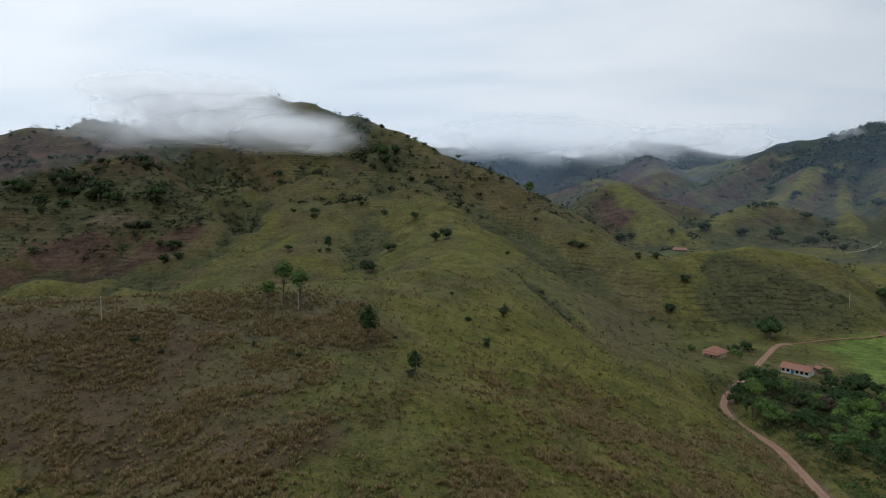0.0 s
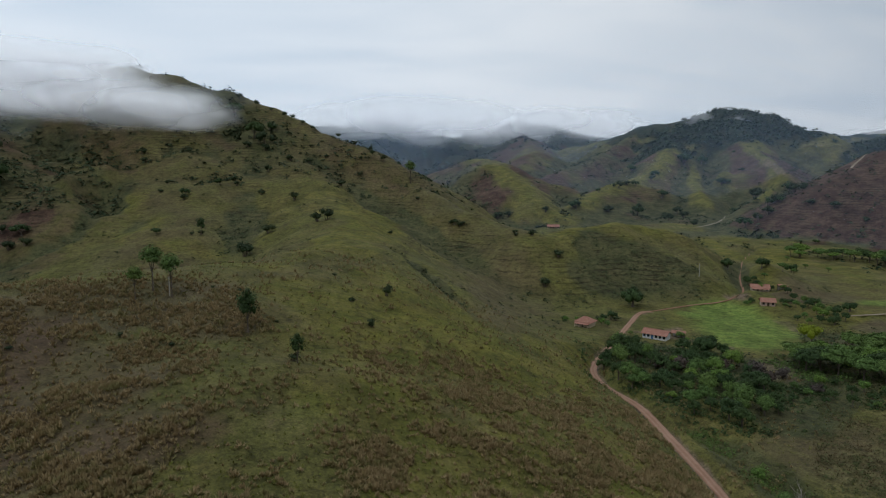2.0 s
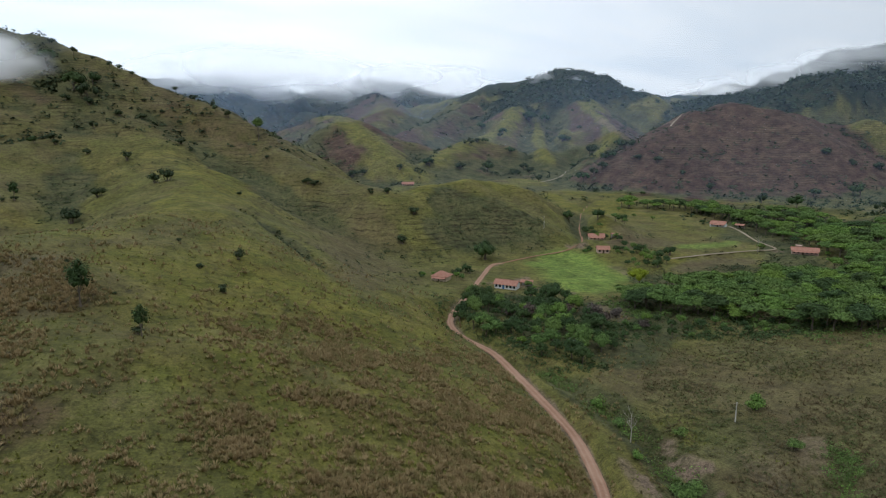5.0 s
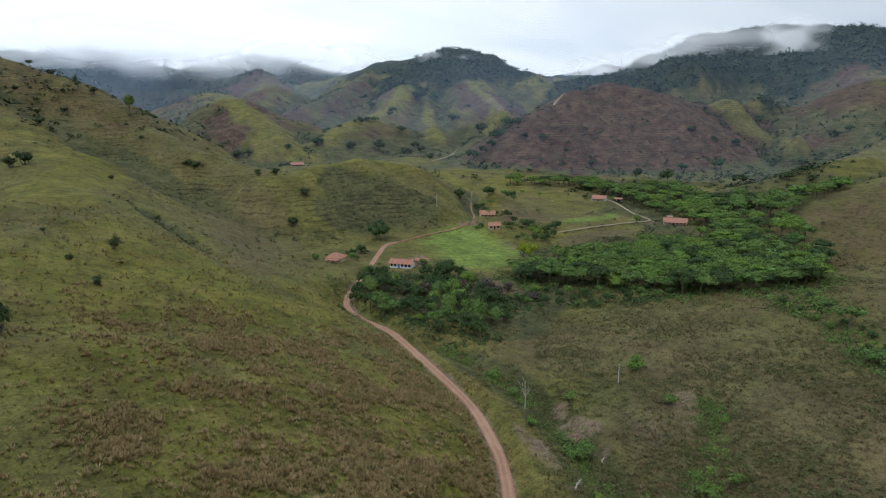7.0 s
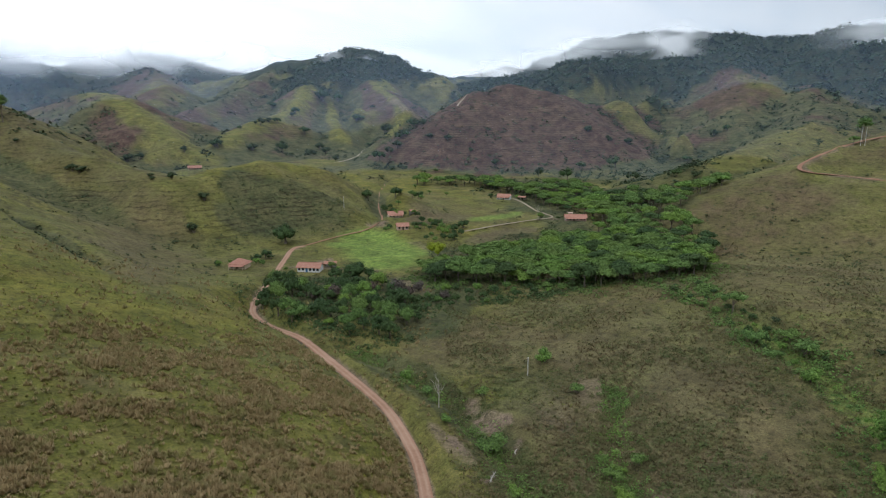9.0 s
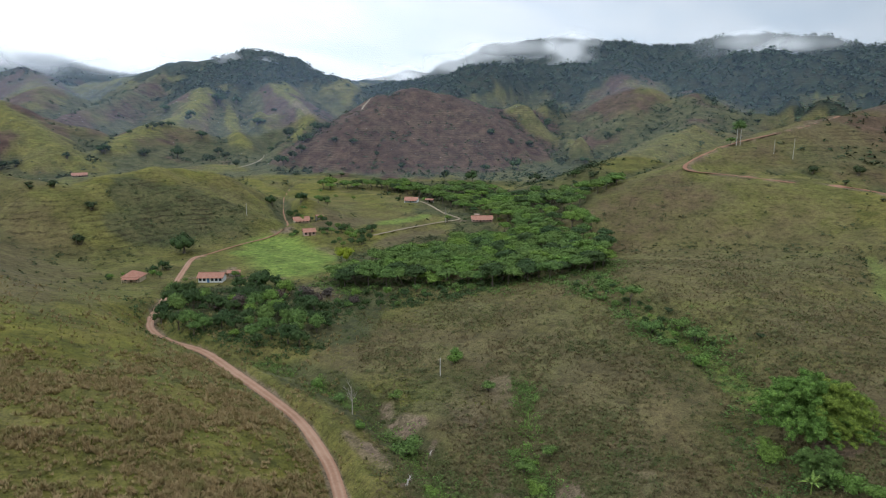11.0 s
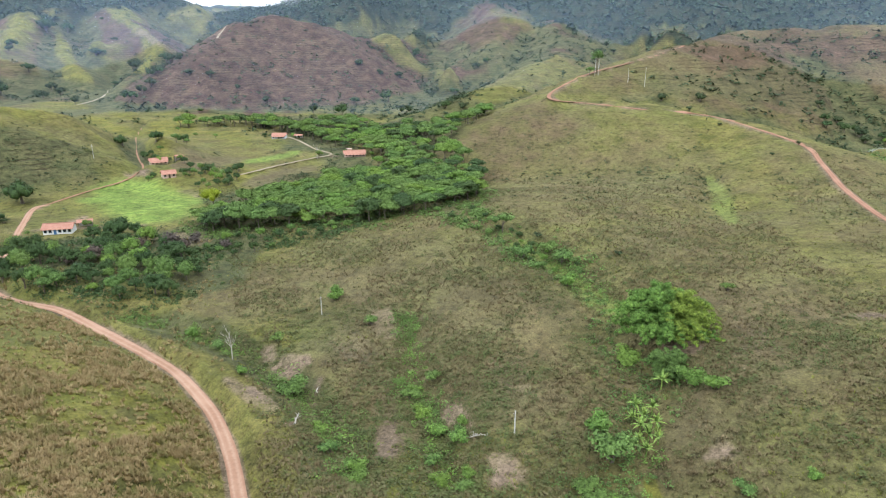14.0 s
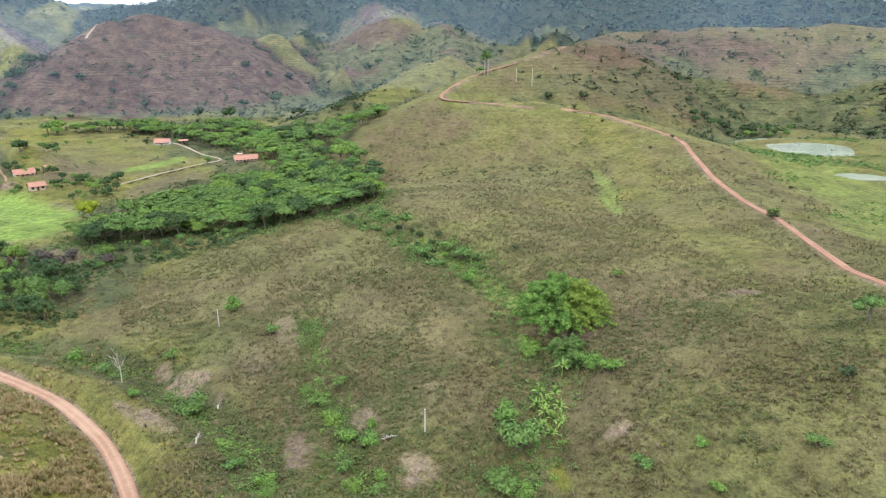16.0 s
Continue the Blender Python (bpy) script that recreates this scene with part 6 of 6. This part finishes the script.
# straw-coloured tussocks over the near hill and the slope above the road
x, y, r = scatter(201, 260000, (-42, 48), (36, 250), even=0)
amount = share(x, y, "tussock", fractal(x, y, 26, 4, 71))
q = 0.74 * x - 0.67 * y
thick = smooth(-0.25, 0.35, fractal(x, y, 9, 3, 203) + 0.35 * fractal(x, y, 31, 2, 213))
keep = (r.uniform(0, 1, len(x)) < (0.08 + 0.62 * amount) * (0.10 + 0.90 * thick)) & clear_of_roads(x, y, 0.6) & (q < -2)
x, y = x[keep][:30000], y[keep][:30000]
mounds("tussock_grass", x, y, height(x, y), r, 22, 0.62, 0.78, TUSSOCK, "straw-brown dry grass tussocks on the near slope", "grass")

# greener grass between them, and over the valley's flanks
x, y, r = scatter(202, 24000, (-42, 112), (36, 270), even=0)
keep = clear_of_roads(x, y, 0.3) & (share(x, y, "straw", 0 * x) * (0.74 * x - 0.67 * y > 3) < 0.5)
x, y = x[keep], y[keep]
tufts("green_grass", x, y, height(x, y), r, 4, 0.34, 0.5, 0.095, GREENTUFT, "short green and yellowish pasture grass", "grass")

# dry grass over the valley's east side
x, y, r = scatter(211, 110000, (34, 112), (56, 330), even=0)
q = 0.74 * x - 0.67 * y
keep = (r.uniform(0, 1, len(x)) < 0.45 + 0.8 * fractal(x, y, 13, 3, 212)) & clear_of_roads(x, y, 0.8) & (q > 2)
keep &= share(x, y, "lush", 0 * x) + share(x, y, "earth", 0 * x) + share(x, y, "crop", 0 * x) < 0.5
x, y = x[keep][:26000], y[keep][:26000]
mounds("dry_grass", x, y, height(x, y), r, 12, 0.6, 0.55, DRYGRASS, "dry brownish grass tufts on the valley's east side", "grass")

# brush over the valley's east side
x, y, r = scatter(204, 90000, (34, 112), (60, 330), even=0)
amount = share(x, y, "scrub", fractal(x, y, 26, 4, 71))
q = 0.74 * x - 0.67 * y
keep = (r.uniform(0, 1, len(x)) < (0.3 + 0.28 * amount) * (0.5 + 0.8 * fractal(x, y, 14, 3, 205))) & clear_of_roads(x, y, 1.0) & (q > 3)
keep &= share(x, y, "lush", 0 * x) + share(x, y, "earth", 0 * x) + share(x, y, "crop", 0 * x) < 0.5
x, y = x[keep][:12500], y[keep][:12500]
clumps("brush", x, y, height(x, y), r, 22, 0.16, 0.7, 0.8, BRUSH, "low green and brownish brush", "bushes")

# green thickets down the stream beds
for n, (depth, width, line) in enumerate(GULLIES[2:4] + GULLIES[5:6]):
    for k, (mat, reach, most) in enumerate(((FOREST, 0.7, 330), (BRUSH, 1.3, 420), (BRIGHT, 0.6, 130))):
        r = np.random.default_rng(221 + 10 * n + k)
        spots = r.uniform(np.min(line, 0) - 9, np.max(line, 0) + 9, (14000, 2))
        d, _ = to_line(spots[:, 0], spots[:, 1], [(*p, 0) for p in line])
        keep = (r.uniform(0, 1, len(d)) < 1.1 * np.exp(-(d / (reach * min(width, 6))) ** 2) * (0.4 + 1.2 * fractal(spots[:, 0], spots[:, 1], 8, 2, 222 + k))) & clear_of_roads(spots[:, 0], spots[:, 1], 1.0)
        x, y = spots[keep][:most].T
        clumps("thicket", x, y, height(x, y), r, 34, 0.15, 0.85, 0.95, mat, "green leafy thicket along the stream bed", "bushes")

# undergrowth at the edges of the woods
for n, key in enumerate(("main_wood", "garden_wood", "stream_wood", "bower_wood")):
    r = np.random.default_rng(231 + n)
    chain = np.array(WOODS[key], float)
    spots = r.uniform(chain[:, :2].min(0) - 28, chain[:, :2].max(0) + 28, (14000, 2))
    d, (wide_here,) = to_line(spots[:, 0], spots[:, 1], WOODS[key])
    edge = np.exp(-((d - 1.05 * wide_here) / (0.35 * wide_here + 3)) ** 2)
    keep = (r.uniform(0, 1, len(d)) < 0.6 * edge * (0.45 + 0.9 * fractal(spots[:, 0], spots[:, 1], 15, 2, 232))) & clear_of_roads(spots[:, 0], spots[:, 1], 1.2)
    keep &= share(spots[:, 0], spots[:, 1], "crop", 0) < 0.4
    x, y = spots[keep][:1100].T
    clumps("undergrowth", x, y, height(x, y), r, 18, 0.3, 1.0, 1.1, (FOREST, DARK, FOREST, DARK)[n], "low green undergrowth at the edge of the wood", "bushes")

# reeds and bushes round the ponds
r = np.random.default_rng(241)
spots = r.uniform((215, -135), (480, -55), (7000, 2))
d = np.min([np.hypot(spots[:, 0] - p[0], spots[:, 1] - p[1]) - 1.25 * max(p[2], p[3]) for p in PONDS], 0)
keep = (d > 2) & (r.uniform(0, 1, len(d)) < 0.55 * np.exp(-d / 45) * (0.4 + 1.1 * fractal(spots[:, 0], spots[:, 1], 22, 2, 242))) & clear_of_roads(spots[:, 0], spots[:, 1], 6.0)
x, y = spots[keep][:900].T
clumps("waterside_bushes", x, y, height(x, y), r, 18, 0.34, 1.3, 1.0, FOREST, "green reeds and bushes round the ponds", "bushes")

# scrub dotted over the hills, thicker in the damp hollows
for seed, tries, reach, most, size, wide, tall in ((206, 30000, (240, 470), 5200, 0.36, 1.1, 0.95), (216, 60000, (470, 1450), 11000, 0.85, 2.5, 2.4), (217, 30000, (560, 1400), 2600, 1.3, 4.0, 4.6)):
    x, y, r = scatter(seed, tries, (-42, 112), reach, even=0)
    amount = np.maximum(share(x, y, "scrub", fractal(x, y, 26, 4, 71)), 0.25 * share(x, y, "russet", 0 * x))
    around = sum(height(x + 16 * math.cos(a), y + 16 * math.sin(a)) for a in (0, 2.1, 4.2)) / 3
    amount = np.maximum(amount * (wide < 4), 1.1 * smooth(0.3, 2.6, around - height(x, y)))
    keep = (r.uniform(0, 1, len(x)) < (0.05 + 0.65 * amount) * (0.5 + 1.1 * np.maximum(0, fractal(x, y, 45, 3, 207)))) & clear_of_roads(x, y, 3.0)
    keep &= (share(x, y, "crop", 0 * x) < 0.3) & (share(x, y, "lush", 0 * x) < 0.6)
    x, y = x[keep][:most], y[keep][:most]
    clumps("hill_scrub", x, y, height(x, y), r, 13, size, wide, tall, HILLLEAF, "dark scrub scattered over the hillsides", "bushes")

# forest on the high ridges: crown beside crown
x, y, r = scatter(208, 46000, (-30, 114), (560, 1330))
z = height(x, y)
_, (_, _, amount, _) = cover(x, y, z, 0 * x)
keep = r.uniform(0, 1, len(x)) < smooth(0.3, 0.75, amount)
x, y, z = x[keep][:15000], y[keep][:15000], z[keep]
clumps("ridge_forest", x, y, z[:15000], r, 12, 1.7, 3.4, 4.6, FARLEAF, "dark forest covering the high ridges", "forest")
x, y, r = scatter(209, 9000, (-12, 50), (1330, 2100))
keep = share(x, y, "forest", fractal(x, y, 26, 4, 71)) > 0.3
x, y = x[keep], y[keep]
clumps("ridge_forest", x, y, height(x, y), r, 9, 2.4, 5.0, 5.0, FARLEAF, "dark forest covering the far ridges", "forest")


# ---- low cloud on the summits ----
def mist_material(name, colour):
    m = bpy.data.materials.new(name)
    m.use_nodes = True
    t = m.node_tree
    t.nodes.clear()
    out = t.nodes.new("ShaderNodeOutputMaterial")
    veil = node(t, "ShaderNodeVertexColor")
    veil.layer_name = "veil"
    # fine droplets take the light of the whole sky above them, whichever way the veil faces
    up, down = node(t, "ShaderNodeCombineXYZ", Z=1.0), node(t, "ShaderNodeCombineXYZ", Z=-1.0)
    near = node(t, "ShaderNodeBsdfDiffuse", [("Normal", up.outputs[0])], Color=colour)
    through_it = node(t, "ShaderNodeBsdfTranslucent", [("Normal", down.outputs[0])], Color=colour)
    body = t.nodes.new("ShaderNodeAddShader")
    t.links.new(near.outputs[0], body.inputs[0])
    t.links.new(through_it.outputs[0], body.inputs[1])
    clear = t.nodes.new("ShaderNodeBsdfTransparent")
    mix = t.nodes.new("ShaderNodeMixShader")
    t.links.new(veil.outputs["Color"], mix.inputs[0])
    t.links.new(clear.outputs[0], mix.inputs[1])
    t.links.new(body.outputs[0], mix.inputs[2])
    t.links.new(mix.outputs[0], out.inputs[0])
    return m


CLOUDS = {
    "mountain_cloud": [(-286, 546, 131.6, 107, 19, 0.3), (-244, 562, 126.4, 117, 22, 0.6), (-210, 566, 131.8, 126, 29, 0.85), (-173, 560, 131.2, 123, 30, 0.85), (-137, 557, 127.9, 104, 28, 0.8), (-110, 558, 122.1, 67, 23, 0.55), (-232, 571, 146.6, 123, 30, 0.75), (-207, 572, 150.7, 122, 31, 0.65), (-182, 576, 152.2, 88, 30, 0.65), (-161, 573, 143.2, 65, 18, 0.4), (-223, 589, 166.1, 183, 34, 0.45), (-250, 580, 158.0, 120, 28, 0.5)],
    "valley_head_cloud": [(103, 1615, 193.9, 162, 59, 0.5), (158, 1611, 208.2, 221, 68, 0.65), (251, 1599, 195.2, 295, 74, 0.85), (355, 1579, 191.2, 280, 68, 0.85), (440, 1558, 201.3, 191, 65, 0.6), (14, 1619, 205.4, 265, 74, 0.55), (259, 1598, 223.6, 471, 88, 0.4)],
    "east_head_cloud": [(558, 1519, 209.5, 236, 65, 0.55), (645, 1485, 190.0, 221, 68, 0.85), (732, 1444, 177.6, 162, 53, 0.75), (495, 1541, 187.2, 177, 53, 0.5)],
    "ridge_cloud": [(941, 729, 160.9, 130, 37, 0.5), (968, 677, 175.3, 140, 37, 0.45), (996, 618, 186.3, 160, 28, 0.35), (1031, 540, 184.8, 85, 59, 0.6)],
    "summit_cloud": [(1129, 283, 186.8, 138, 32, 0.35), (1129, 243, 168.9, 95, 67, 0.55), (1147, 197, 178.3, 127, 28, 0.3)],
    "far_cloud": [(1559, 1407, 198.5, 191, 76, 0.75), (1509, 1460, 181.1, 172, 46, 0.4)],
    "peak_cloud": [(706, 1086, 178.5, 54, 21, 0.3), (755, 1031, 165.1, 65, 23, 0.25)],
}
MISTY = mist_material("mist", (0.92, 0.93, 0.95, 1))
scene.cycles.transparent_max_bounces = 32


def low_cloud(puffs, seed):
    """A bank of cloud on a hillside: soft, bulging veils that thin out to nothing at their ragged edges and lean back with the slope."""
    root = new("low_cloud")
    for k, (x, y, z, wide, tall, thick) in enumerate(puffs):
        u, v = np.meshgrid(np.linspace(-1, 1, 57), np.linspace(-1, 1, 33))
        d = math.hypot(x, y)
        along, out = np.array([y, -x, 0]) / d, np.array([-x, -y, 0]) / d
        n = fractal(u * wide + 300 * k, v * tall * 2.4, wide * 0.5, 2, seed + k)
        bulge = 0.16 * wide * (1 - u * u - v * v) + 0.015 * wide * n
        at = np.array([x, y, z]) + along * (u * wide * 0.75)[..., None] + out * (bulge - 0.6 * tall * v)[..., None] + np.array([0, 0, 1.0]) * (v * tall * 0.85)[..., None]
        veil = thick * (1 - smooth(0.0, 1.0, np.hypot(u, v) + 0.24 * n)) * (1 - smooth(0.75, 1.0, np.maximum(np.abs(u), np.abs(v))))
        i = np.arange(u.size).reshape(u.shape)
        quads = np.stack([i[:-1, :-1], i[:-1, 1:], i[1:, 1:], i[1:, :-1]], -1).reshape(-1, 4)
        quads = quads[(veil.ravel()[quads] > 0.004).any(1)]
        me = mesh_of("veil", at.reshape(-1, 3), quads, MISTY, True)
        me.color_attributes.new("veil", "FLOAT_COLOR", "POINT").data.foreach_set("color", np.repeat(veil.ravel(), 4))
        piece("veil", me, root)
    return tagged(root, "soft white low cloud clinging to the hills", "cloud", "low clouds on the summits", kind="stuff")


for n, puffs in enumerate(CLOUDS.values()):
    low_cloud(puffs, 300 + 31 * n)


# bluish tint on added see-through sheets stands in for light scattered by distant air
HAZE_TINT = mist_material("haze", (0.50, 0.68, 1.0, 1))


def haze(radius, thick, seed):
    """A thin, curved sheet across the head of the valley, its bluish tint painted in for distance haze, fading out
    above the hills.
    """
    a, h = np.meshgrid(np.radians(np.arange(-60, 131, 2.0)), np.linspace(-20, 330, 24))
    k = radius * (1 + 0.06 * fractal(np.degrees(a), 0 * a, 20, 2, seed))
    n = len(a[0])
    i = np.arange(a.size).reshape(a.shape)
    quads = np.stack([i[:-1, :-1], i[:-1, 1:], i[1:, 1:], i[1:, :-1]], -1).reshape(-1, 4)
    me = mesh_of("veil", np.stack([k * np.sin(a), k * np.cos(a), h], -1).reshape(-1, 3), quads, HAZE_TINT, True)
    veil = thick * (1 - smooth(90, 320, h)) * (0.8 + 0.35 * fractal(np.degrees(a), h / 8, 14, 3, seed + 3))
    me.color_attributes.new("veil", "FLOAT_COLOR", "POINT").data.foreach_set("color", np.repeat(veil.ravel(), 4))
    return tagged(new("haze", me), "thin bluish sheet standing in for haze before the far hills", "haze", kind="stuff")


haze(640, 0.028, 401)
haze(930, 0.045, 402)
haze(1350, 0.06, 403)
